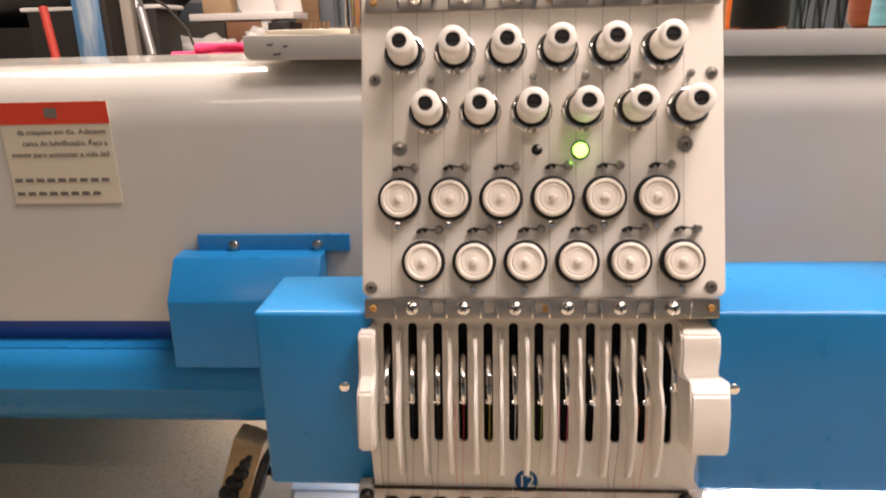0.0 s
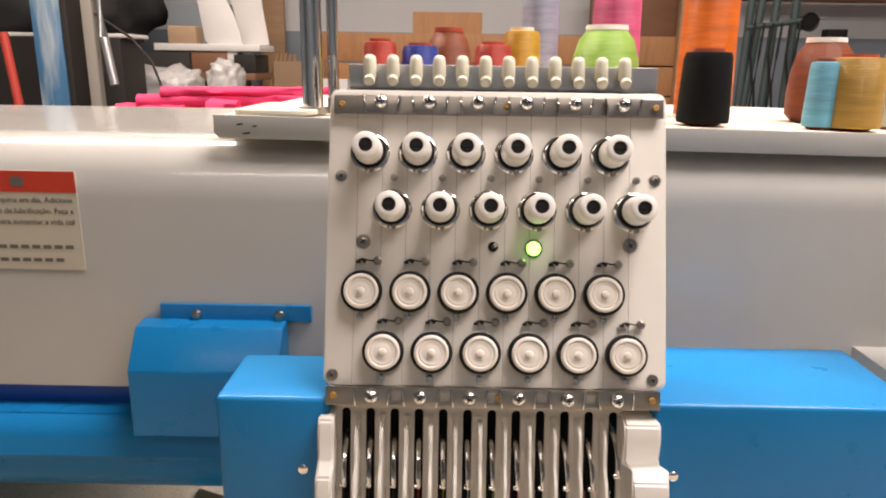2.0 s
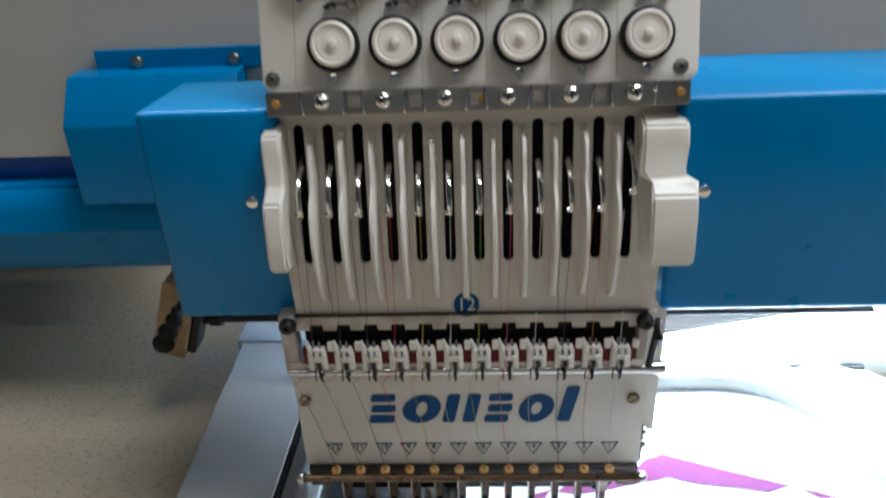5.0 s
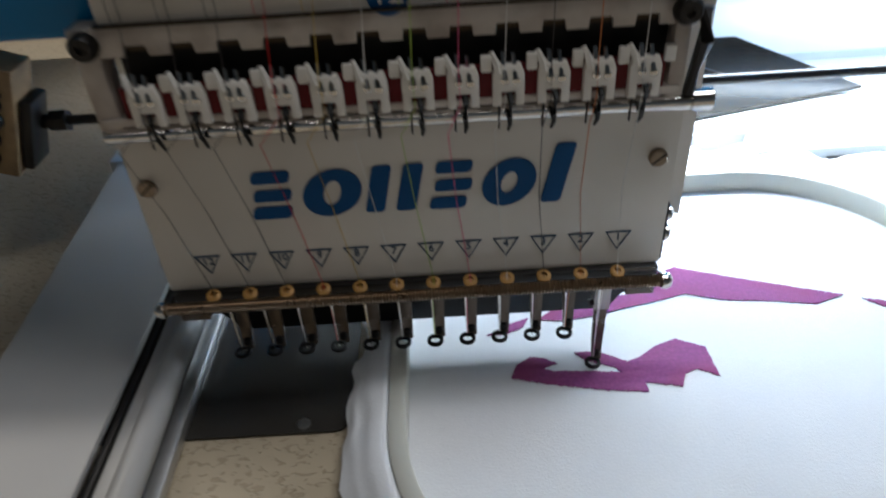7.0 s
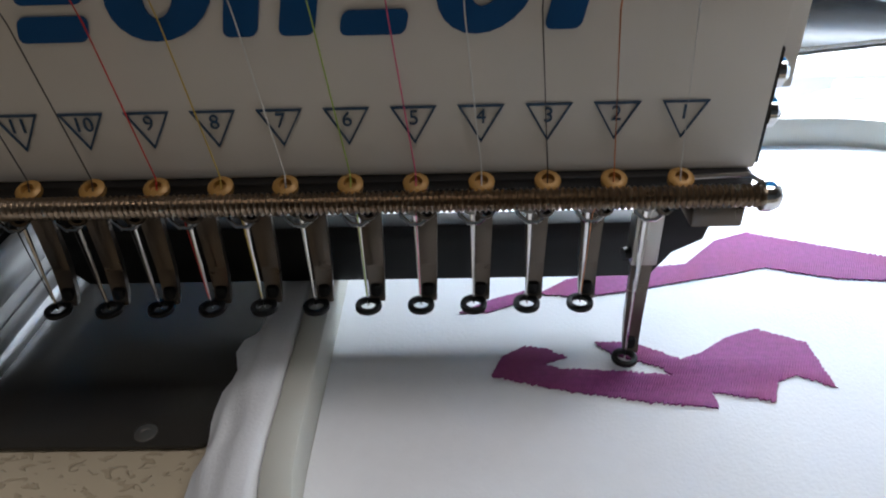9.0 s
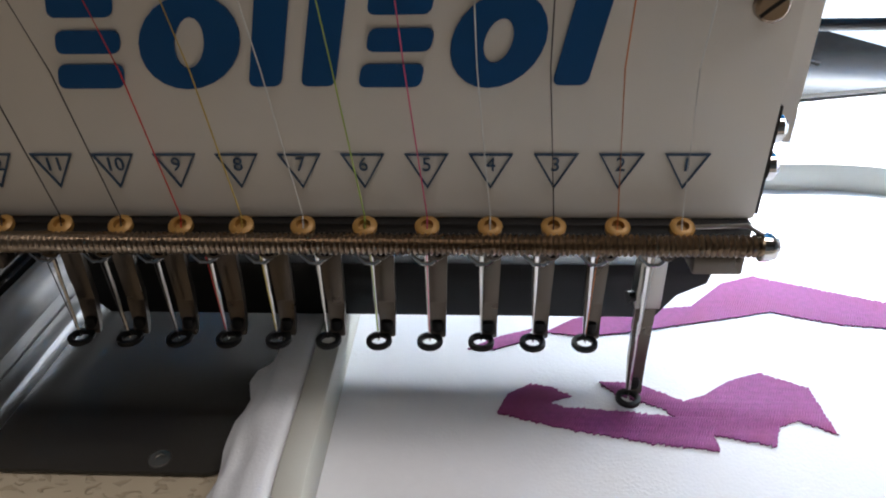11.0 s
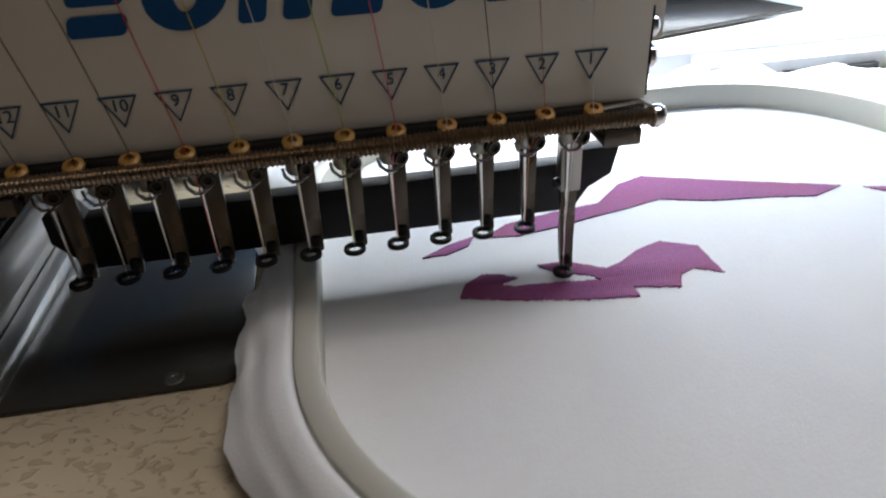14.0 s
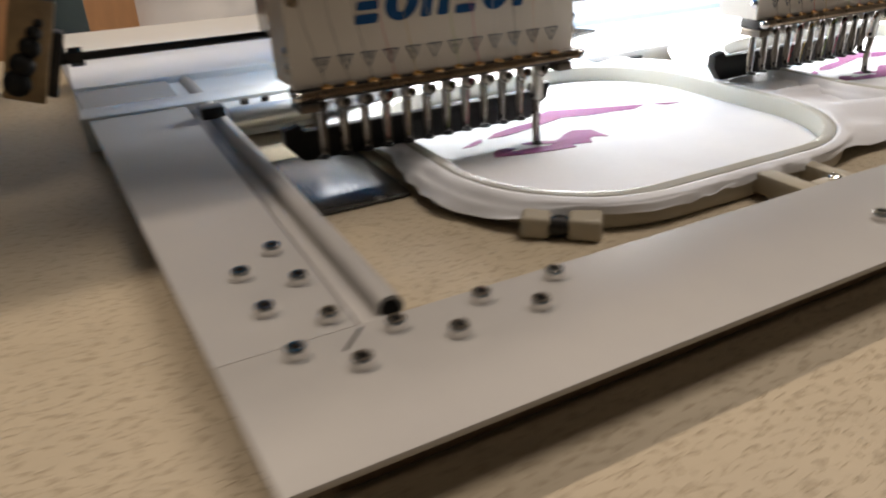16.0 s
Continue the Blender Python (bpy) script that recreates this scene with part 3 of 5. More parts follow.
    for x0, x1 in ((-0.0716, -0.0645), (0.0630, 0.0812)):
        bm = bmesh.new()
        step = lambda v: 0.0 if x0 < 0 or v > 0.0625 else 0.0026  # the lower half stands further out
        a = [bm.verts.new((x0 + step(v), v, w)) for w, v in guard]
        b = [bm.verts.new((x1 - 0.0022 + step(v) if x0 > 0 else x1, v, w)) for w, v in guard]
        n = len(guard)
        bm.faces.new(a)
        bm.faces.new(b[::-1])
        for j in range(n):
            bm.faces.new((a[j], b[j], b[(j + 1) % n], a[(j + 1) % n]))
        bmesh.ops.recalc_face_normals(bm, faces=bm.faces)
        bmesh.ops.bevel(bm, geom=bm.edges[:], offset=0.0010, segments=2, affect="EDGES")
        part("side_guard", bm, M_WHITE, face, "stepped cream guard", C(0, 0))
    # take-up levers
    for k, x in enumerate(NEEDLE):
        lift = 0.0 if k else 0.006
        part("take_up_lever", join(sweep([(x, 0.072 + lift, -0.012), (x, 0.069 + lift, -0.002), (x + 0.0002, 0.064 + lift, 0.006), (x + 0.0004, 0.058 + lift, 0.0095), (x + 0.0006, 0.053 + lift, 0.0100), (x + 0.0006, 0.0505 + lift, 0.0088)], [0.0011, 0.0011, 0.001, 0.001, 0.001, 0.0008], 8),
                                   rod((x - 0.0012, 0.0515 + lift, 0.009), (x + 0.0014, 0.0515 + lift, 0.009), 0.0011, seg=10)), M_CHROME, head, "chrome take-up lever", C(0, 0))
    badge = part("badge", lathe([(0.0050, 0), (0.0050, 0.0004), (0.0047, 0.0006), (0, 0.0006)], seg=28), M_LETTER, head, "round blue badge", C(0.0, 0.0125, 0.0001))
    part("badge_figure", letters("12", 0.0075), M_PAPERW, badge, "white figures", C(0.0, 0.0125, 0.0008))
    # notched strip, dark trimming gap and white thread hooks
    strip = [(-0.0735, 0.1378), (-0.0735, 0.1304)]
    for x in reversed(NEEDLE):
        strip += [(x - 0.0029, 0.1304), (x - 0.0026, 0.1330), (x + 0.0026, 0.1330), (x + 0.0029, 0.1304)]
    strip += [(0.0735, 0.1304), (0.0735, 0.1378)]
    part("notched_strip", sheet([strip], 0.0016, 0.0003), M_DIRTY, head, "stained cream strip with notches", lean(-0.0034, -0.0006, 0))
    # black block gives the shade in the trimming gap
    part("gap_inside", box(-0.0665, 0.0690, 0.0012, 0.02, 0.106, 0.1375), M_BLACK, head, "gap shade put in as a black block")
    part("strip_back", box(-0.0665, 0.0690, -0.0014, 0.0010, 0.1306, 0.1374), M_BROWN, head, "dark brown backing behind the notches")
    part("strip_lip", box(-0.0680, 0.0700, -0.0052, -0.0036, 0.1372, 0.1380, 0.0003), M_BROWN, head, "dark brown edge")
    for x0, x1 in ((-0.0752, -0.0690), (0.0670, 0.0712)):
        part("gap_cheek", box(x0, x1, -0.0042, 0.004, 0.1085, 0.1372, 0.0010), M_DIRTY, head, "stained cream end cheek")
    part("side_lever", sweep([(0.0735, -0.004, 0.1335), (0.0742, -0.0055, 0.1260), (0.0730, -0.0045, 0.1190), (0.0728, -0.0036, 0.1120)], [0.0020, 0.0022, 0.0014, 0.0016], 8), M_DARK, head, "bent dark steel lever")
    part("felt_strip", box(-0.0668, 0.0655, -0.0052, -0.0024, 0.1150, 0.1225), M_RED, head, "dark red felt strip")
    part("hook_ledge", box(-0.0740, 0.0700, -0.0050, -0.0010, 0.1126, 0.1148, 0.0004), M_DIRTY, head, "stained cream ledge")
    for k, x in enumerate(NEEDLE):
        body = [(x - 0.0040, 0.1132), (x - 0.0019, 0.1132), (x - 0.0019, 0.1168), (x + 0.0016, 0.1168), (x + 0.0016, 0.1132), (x + 0.0037, 0.1132), (x + 0.0037, 0.1212), (x + 0.0028, 0.1236), (x - 0.0032, 0.1236), (x - 0.0040, 0.1212)]
        hook = part("thread_hook", sheet([body], 0.0026, 0.0003), M_KNOB, head, "white plastic thread hook", lean(-0.0074, 0, 0))
        part("hook_prong", sweep([(x - 0.0026, -0.0070, 0.1215), (x - 0.0030, -0.0066, 0.1238), (x - 0.0042, -0.0050, 0.1262)], [0.0011, 0.0010, 0.0007], 6), M_KNOB, hook, "bent white prong")
        part("hook_clip", join(rod((x - 0.0010, -0.0078, 0.1200), (x - 0.0015, -0.0050, 0.1262), 0.0007, seg=8), rod((x + 0.0014, -0.0078, 0.1200), (x + 0.0010, -0.0050, 0.1258), 0.0007, seg=8),
                               lathe([(0.0011, 0), (0.0010, 0.0006), (0, 0.0009)], (x - 0.0012, -0.0074, 0.1200), (0, -1, 0), 10), lathe([(0.0011, 0), (0.0010, 0.0006), (0, 0.0009)], (x + 0.0016, -0.0074, 0.1198), (0, -1, 0), 10)), M_CHROME, hook, "bright wire clip")
        part("upper_tab", box(x + 0.0042, x + 0.0070, -0.0064, -0.0046, 0.1216, 0.1258, 0.0005), M_KNOB, hook, "small white tab")
        part("hook_wire", sweep([(x - 0.0001, -0.0052, 0.1176), (x + 0.0004, -0.0082, 0.1150), (x + 0.0001, -0.0074, 0.1105), (x + 0.0004, -0.0060, 0.1075), (x + 0.0001, -0.0042, 0.1052)], [0.0007, 0.0008, 0.0007, 0.0006, 0.0004], 6), M_BLACK, hook, "dark wire hook")
        part("hook_leg", rod((x - 0.0022, -0.0050, 0.1130), (x - 0.0024, -0.0052, 0.1062), 0.0003, seg=6), M_DARK, hook)
    part("hook_bar", join(rod((-0.0745, -0.0032, 0.1096), (0.0745, -0.0032, 0.1096), 0.0021), rod((0.0738, -0.0032, 0.1100), (0.0790, -0.0032, 0.1100), 0.0029)), M_CHROME, head, "chrome bar with a cap")
    for x in (-0.0712, 0.0690):
        part("corner_bolt", lathe([(0.0034, 0), (0.0034, 0.002), (0.0026, 0.0032), (0.0012, 0.0032), (0.0010, 0.0022), (0, 0.0022)], (x, -0.0043, 0.1335), (0, -1, 0), 18), M_DARK, head, "dark corner bolt")
    # name plate
    name_plate = part("name_plate", sheet([rounded(-0.0745, 0.0740, 0.0555, 0.1080, 0.0006, 2)], 0.0022, 0.0003), M_WHITE, head, "cream enamelled name plate", PLATE)
    for b in ((-0.0735, -0.0715, 0.0024, 0.030, 0.0555, 0.104), (0.0718, 0.0740, 0.0024, 0.030, 0.0585, 0.104), (0.0752, 0.0815, 0.010, 0.0125, 0.066, 0.1370)):
        part("plate_side", box(*b), M_WHITE, head, "cream side plate")
    S = 0.22  # slant of the lettering
    def mark(pts):
        return sheet([[(x + S * (z - 0.080), z) for x, z in pts]], 0.0003)
    blk = lambda x0, x1, z0, z1, r=0.0012: rounded(x0, x1, z0, z1, r, 3)
    def ring(cx, cz, rx, rz, hx, hz):
        o = [(cx + rx * math.cos(2 * math.pi * k / 24), cz + rz * math.sin(2 * math.pi * k / 24)) for k in range(24)]
        i = [(cx + hx * math.cos(2 * math.pi * k / 20), cz + hz * math.sin(2 * math.pi * k / 20)) for k in range(20)]
        return sheet([[(x + S * (z - 0.080), z) for x, z in o], [(x + S * (z - 0.080), z) for x, z in i]], 0.0003)
    marks = [mark(blk(-0.0440, -0.0330, 0.0798, 0.0838)), mark(blk(-0.0440, -0.0335, 0.0855, 0.0892)), mark(blk(-0.0450, -0.0345, 0.0912, 0.0950)),
             ring(-0.0222, 0.0871, 0.0082, 0.0075, 0.0024, 0.0040),
             mark(blk(-0.0122, -0.0068, 0.0800, 0.0948)), mark(blk(-0.0036, 0.0020, 0.0800, 0.0948)),
             mark(blk(0.0058, 0.0160, 0.0798, 0.0836)), mark(blk(0.0062, 0.0165, 0.0855, 0.0892)), mark(blk(0.0055, 0.0155, 0.0912, 0.0948)),
             ring(0.0268, 0.0871, 0.0074, 0.0075, 0.0022, 0.0034),
             mark(blk(0.0370, 0.0426, 0.0800, 0.0984))]
    for bm in marks:
        part("emblem_shape", bm, M_LETTER, name_plate, "slanted blue emblem shape", PLATE @ Matrix.Translation((0, 0, 0.0005)))
    for k, x in enumerate(NEEDLE):
        tri = lambda h: [(x - 0.0038 * h, 0.0655 + 0.0026 * h), (x + 0.0038 * h, 0.0655 + 0.0026 * h), (x, 0.0655 - 0.0040 * h)]
        part("needle_mark", sheet([tri(1.0), tri(0.86)], 0.0003), M_INK, name_plate, "thin dark blue triangle", PLATE @ Matrix.Translation((0, 0, 0.0004)))
        part("needle_number", letters(str(k + 1), 0.0036, 0.0001), M_INK, name_plate, "", PLATE @ Matrix.Translation((x, 0.0660, 0.0003)))
    for x in (-0.0705, 0.0688):
        part("plate_screw", join(lathe([(0.0026, 0), (0.0026, 0.0012), (0.0021, 0.0017), (0, 0.0017)], (x, 0, 0.0922), (0, -1, 0), 18)), M_COIL, name_plate, "slotted bronzed screw")
        part("slot", box(-0.0024, 0.0024, -0.0018, -0.00165, -0.0003, 0.0003), M_BLACK, name_plate, "", Matrix.Translation((x, 0, 0.0922)) @ Matrix.Rotation(radians(-40), 4, "Y"))
    for x, d in ((-0.0737, -1), (0.0748, 1)):
        for y, z in ((0.0035, 0.0712), (0.0030, 0.0645)):
            part("side_screw", lathe([(0.0027, 0), (0.0026, 0.0012), (0.0015, 0.0022), (0, 0.0024)], (x, y, z), (d, 0, 0), 16), M_CHROME, head, "domed chrome side screw")
    part("side_strap", box(0.0741, 0.0749, 0.0008, 0.0075, 0.0560, 0.0760, 0.0003), M_DARK, head, "dark strap under the side screws")
    # needle bars, feet and spring
    part("foot_guide", join(box(-0.0735, 0.0735, -0.0020, 0.012, 0.0500, 0.0554, 0.0006)), M_DARK, head, "dark guide bar")
    for x0 in (0.0640, -0.0730):
        part("guide_end", box(x0, x0 + 0.0090, -0.0030, 0.012, 0.0455, 0.0498, 0.0006), M_FOOT, head, "steel end block")
    n = 300
    coil = [(-0.0740 + 0.1465 * k / n, -0.0070, 0.0541) for k in range(n + 1)]
    part("coil_spring", sweep(coil, [0.00205 if k % 2 else 0.00155 for k in range(n + 1)], 10), M_COIL, head, "long closely wound steel spring", smooth=80)
    for sx in (-1, 1):
        part("spring_end", lathe([(0.0015, 0), (0.0026, 0.0004), (0.0027, 0.0016), (0.0021, 0.0030), (0.0010, 0.0036), (0, 0.0036)], (-0.0008 + sx * 0.0733, -0.0070, 0.0541), (sx, 0, 0), 16), M_CHROME, head, "chrome end cap")
    part("spring_tail", sweep([(0.0735, -0.0070, 0.0560), (0.071, -0.0050, 0.0570), (0.062, -0.0030, 0.0555)], 0.0004, 6), M_STEEL, head)
    for k, x in enumerate(NEEDLE):
        part("thread_eye", lathe([(0.0010, 0), (0.0021, 0), (0.0022, 0.0010), (0.0017, 0.0014), (0.0011, 0.0014), (0.0010, 0.0004), (0, 0.0003)], (x, -0.0036, 0.0552), (0, -0.45, 1), 16), M_BRASS, head, "yellow brass thread eye")
        drop = 0.0 if k else 0.0155
        fx = x - 0.0012
        toe = sheet([circle(fx, 0.0076, 0.0028), circle(fx, 0.0076, 0.0016, 14)], 0.0011, 0.0002)
        toe.transform(Matrix.Translation((0, 0, 0.0216 - drop)))
        stem = prism([(0.0104, 0.0500), (0.0122, 0.0500), (0.0127, 0.0290 - drop), (0.0120, 0.0228 - drop), (0.0106, 0.0206 - drop), (0.0094, 0.0206 - drop), (0.0094, 0.0216 - drop), (0.0106, 0.0236 - drop), (0.0110, 0.0290 - drop)], -1.0, 1.0)
        for v in stem.verts:
            v.co.x = fx + 0.0017 + v.co.x * (0.00165 + 0.00085 * max(0.0, min(1.0, (v.co.z - 0.0225 + drop) / 0.024)))
        bmesh.ops.bevel(stem, geom=stem.edges[:], offset=0.0003, segments=1, affect="EDGES")
        foot = part("presser_foot", stem, M_FOOT, head, "dull brown steel presser foot")
        part("toe_ring", toe, M_BLACK, foot, "black ring-shaped toe")
        part("heel", box(fx + 0.0002, fx + 0.0028, 0.0096, 0.0126, 0.0204 - drop, 0.0246 - drop, 0.0008), M_BLACK, foot, "blackened heel")
        if k == 0:
            part("foot_block", box(fx - 0.0012, fx + 0.0042, 0.0090, 0.0137, 0.0290, 0.0500, 0.0005), M_STEEL, foot, "steel foot holder")
            part("block_screw", rod((fx - 0.0012, 0.0105, 0.0315), (fx - 0.0028, 0.0100, 0.0315), 0.0013, seg=10), M_DARK, foot)
        low = 0.0435
        clamp = part("needle_clamp", lathe([(0.0020, 0.0), (0.0025, 0.0008), (0.0025, 0.0034), (0.0021, 0.0042), (0.0021, 0.0075), (0, 0.0075)], (fx, 0.0082, low), seg=14), M_STEEL, head, "steel needle clamp")
        part("clamp_screw", lathe([(0.0020, 0), (0.0020, 0.0016), (0.0016, 0.0020), (0.0011, 0.0020), (0.0010, 0.0008), (0, 0.0008)], (fx + 0.0019, 0.0058, low + 0.0022), (0.35, -1, 0), 14), M_BROWN, clamp, "dark hollow clamp screw")
        part("clamp_bore", lathe([(0.0011, 0.0009), (0.0011, 0.0014), (0, 0.0014)], (fx + 0.0019, 0.0058, low + 0.0022), (0.35, -1, 0), 10), M_BLACK, clamp)
        part("clamp_wire", sweep([(fx - 0.0030, 0.0064, low + 0.0022), (fx - 0.0026, 0.0056, low + 0.0004), (fx - 0.0010, 0.0050, low - 0.0010), (fx + 0.0010, 0.0050, low - 0.0010), (fx + 0.0026, 0.0054, low + 0.0002)], 0.00042, 6), M_CHROME, clamp, "curved bright wire")
        part("needle", rod((fx - 0.0002, 0.0080, low), (fx, 0.0076, 0.0212 - drop), 0.00050, 0.00022, 8), M_CHROME, head, "thin steel needle")
    # threads over the cover, the gap and the name plate
    for k, x in enumerate(NEEDLE):
        top = x - (0.15 + 0.085 * k) * P
        yarn = [M_YARN[j] for j in (3, 2, 0, 3, 4, 5, 3, 6, 1, 0, 0, 0)][k]
        part("thread", sweep([(x - 0.0005, -0.0062, 0.1390), (x - 0.0012, -0.0086, 0.1240), (x - 0.001, -0.0090, 0.1150), (top + 0.001, -0.0062, 0.1060), (top + (x - top) * 0.45, -0.0016, 0.0830), (x, -0.0032, 0.0575), (x, -0.0040, 0.0552)], 0.00013, 5), yarn, head, "thin embroidery thread")
        part("thread", sweep([(x + 0.0006, 0.0515, 0.0102), (x + 0.0002, 0.030, 0.0060), (x - 0.0006, 0.014, 0.0022), (x - 0.0006, 0.0097, 0.0012)], 0.00011, 5), yarn, head, "", C(0, 0))
        part("thread", sweep([(x - 0.003, 0.051, 0.0098), (x - 0.0034, 0.020, 0.0030), (x - 0.0030, 0.0097, 0.0012)], 0.00011, 5), yarn, head, "", C(0, 0))
        part("thread", sweep([(x, -0.0040, 0.0552), (x - 0.0010, 0.0052, 0.0440), (x - 0.0012, 0.0072, 0.0240)], 0.00012, 5), yarn, head)
        part("thread", sweep([(x + 0.004, 0.1240, 0.0050), (x + 0.0042, 0.090, 0.0012), (x + 0.004, 0.050, 0.0012), (x + 0.0036, 0.004, 0.0036)], 0.00007, 5), M_YARN[0], head, "", PANEL)
    bar = [(-0.074, 0.0300), (-0.0740, 0.0225), (-0.066, 0.0135), (0.068, 0.0135), (0.0725, 0.0200), (0.0790, 0.0235), (0.0810, 0.0320), (0.0700, 0.0320), (0.0690, 0.0285), (-0.064, 0.0285), (-0.0660, 0.0320)]
    part("lower_guard", sheet([bar], 0.006, 0.0004), M_BLACK, head, "black lower guard bar", lean(0.027, 0, 0))
    part("needle_bar_case", box(-0.064, 0.068, 0.0145, 0.030, 0.0560, 0.104), M_DARK, head)
    part("arm", box(-0.055, 0.060, 0.0305, 0.126, 0.062, 0.20), M_BEAM, head, "grey arm behind the needle case")
    return head


head = build_head()
HEAD_STEP = 0.285
for k in (1, 2):
    copy_thing(head, pose((0.0055 + HEAD_STEP * k) * K, 0.02 * K, 0.05 * K))

# thread guide bar with rubber tubes behind the panel top
guide = thing("thread_guide_bar", (0.009, 0.06, 0.335), "aluminium guide bar with milky rubber thread tubes", "thread guide")
part("channel", join(box(-0.0625, 0.0795, 0.055, 0.0566, 0.3462, 0.3612, 0.0004), box(-0.0625, 0.0795, 0.0567, 0.070, 0.3590, 0.3606, 0.0004)), M_ALU, guide, "brushed aluminium channel")
part("support", join(box(-0.02, 0.04, 0.060, 0.075, 0.326, 0.3588), box(-0.063, 0.080, 0.050, 0.0545, 0.3440, 0.3500)), M_DARK, guide, "dark steel support")
for k in range(12):
    x = -0.0525 + 0.01055 * k
    tube = part("rubber_tube", lathe([(0.0026, 0), (0.0030, 0.001), (0.0029, 0.0075), (0.0025, 0.0094), (0.0015, 0.0102), (0, 0.0103)], (x, 0.0520, 0.3552), (0, 0.12, 1), 16), M_RUBBER, guide, "milky rubber tube")
    part("tube_end", lathe([(0.0022, 0), (0.0027, 0.0014), (0.0022, 0.0030), (0, 0.0034)], (x, 0.0505, 0.3548), (0, -0.8, -0.3), 14), M_RUBBER, tube)

# ---- pantograph frame ----
frame_thing = thing("pantograph_frame", (-0.12, 0, 0.0), "grey aluminium pantograph frame bolted at the corner", "machine frame")
FX0, FX1, FY0, FY1, FZ = -0.1500, -0.1008, -0.186, -0.1325, 0.0190
edge = lambda y: -0.1395 - 0.0476 * (y + 0.186)  # the outer edge runs a little aslant
bm = sheet([[(edge(FY1 + 0.0001), FY1 + 0.0001), (FX1, FY1 + 0.0001), (FX1, 0.40), (edge(0.40), 0.40)]], 0.0024)
bm.transform(Matrix.Translation((0, 0, FZ - 0.0001)))
part("side_bar", join(bm, box(FX0 + 0.014, FX1 - 0.01, FY1, 0.40, 0.0012, FZ - 0.0026)), M_FRAME, frame_thing, "wide grey side bar")
bm = sheet([[(edge(FY0), FY0), (1.4, FY0), (1.4, FY1), (edge(FY1), FY1)]], 0.0022, 0.0004)
bm.transform(Matrix.Translation((0, 0, FZ)))
part("front_bar", bm, M_FRAME, frame_thing, "wide grey front bar")
# the recess's shade is painted by this dark filler
part("groove", box(FX0 + 0.030, 1.4, FY0 + 0.021, FY1 - 0.001, 0.0028, FZ - 0.0023), M_DARK, frame_thing, "groove under the front edge, its shade put in as dark colour")
part("groove_lip", box(FX0 + 0.026, 1.4, FY0 + 0.0130, FY1 - 0.001, 0.0012, 0.0060, 0.0005), M_LIP, frame_thing, "dark brown lower lip")
part("corner_seam", box(-0.0058, 0.0058, -0.0004, 0.0004, 0, 0.0002), M_BLACK, frame_thing, "dark seam", m=Matrix.Translation((-0.1047, -0.1386, FZ)) @ Matrix.Rotation(radians(47), 4, "Z"))
bolts = [(-0.1095, -0.0735), (-0.1235, -0.0865), (-0.108, -0.099), (-0.1225, -0.1125), (-0.107, -0.1255), (-0.121, -0.1385), (-0.107, -0.1515), (-0.092, -0.1395), (-0.078, -0.1515), (-0.0635, -0.1390), (-0.0505, -0.1515), (-0.0365, -0.1390), (0.0875, -0.1655), (0.21, -0.163)]
bm = lathe([(0.0030, 0), (0.0031, 0.0004), (0.0031, 0.0028), (0.0027, 0.0033), (0.0017, 0.0033), (0.0016, 0.0016), (0, 0.0016)], seg=18)
bolt_mesh = mesh_of(bm, "bolt", M_CHROME)
hex_mesh = mesh_of(lathe([(0.0017, 0.0017), (0.0017, 0.0020), (0, 0.0020)], seg=6), "socket", M_BLACK)
for x, y in bolts:
    b = piece("bolt", bolt_mesh, frame_thing, (x + 0.12, y, FZ))
    tagged(b, "steel socket-head bolt")
    piece("socket", hex_mesh, b, (0, 0, 0))
guide_rod = thing("guide_rail", (-0.098, 0.1, FZ), "silver aluminium rail with a round bead along the frame", "rail")
part("tube", rod((-0.0874, -0.1245, 0.0158), (-0.0874, 0.40, 0.0158), 0.0046, seg=24), M_FRAME, guide_rod, "silver aluminium tube")
# solid black disc paints the shade of the bore
part("tube_bore", rod((-0.0874, -0.1249, 0.0158), (-0.0874, -0.1244, 0.0158), 0.0032, seg=18), M_BLACK, guide_rod, "black disc for the shade in the tube end")
part("web", box(-0.0984, -0.0880, -0.1322, 0.40, 0.0012, 0.0146, 0.0022), M_FRAME, guide_rod, "flat aluminium web beside the tube")
part("foot_flange", box(-0.0872, -0.0815, -0.1322, 0.40, 0.0012, 0.0060, 0.0010), M_ALU, guide_rod, "low aluminium flange")
# dark strip added to give the groove left of the rail its shade
part("groove_shade_strip", box(-0.1006, -0.0986, -0.132, 0.38, 0.0012, 0.0152), M_DARK, guide_rod, "dark strip for the shaded groove beside the rail")
joint = thing("rail_clamp", (-0.095, 0.118, FZ), "dark steel clamp block on the rail", "clamp")
part("block", box(-0.0985, -0.0850, 0.110, 0.122, 0.0192, 0.0262, 0.0014), M_DARK, joint)
part("crossbar", join(rod((-0.082, 0.120, 0.0150), (0.03, 0.120, 0.0150), 0.0070, seg=20)), M_ALU, joint, "round aluminium crossbar")
part("crossbar_shelf", box(-0.080, 0.03, 0.128, 0.150, 0.0012, 0.0185, 0.001), M_GLAZE, joint)
for x in (-0.068, -0.055):
    part("crossbar_screw", rod((x, 0.138, 0.0185), (x, 0.138, 0.0215), 0.0026, seg=12), M_DARK, joint)

# drive rail housing behind the hoops
rails = thing("drive_housing", (0.6, 0.2, 0.0), "long white painted drive housing with steel rails", "machine housing")
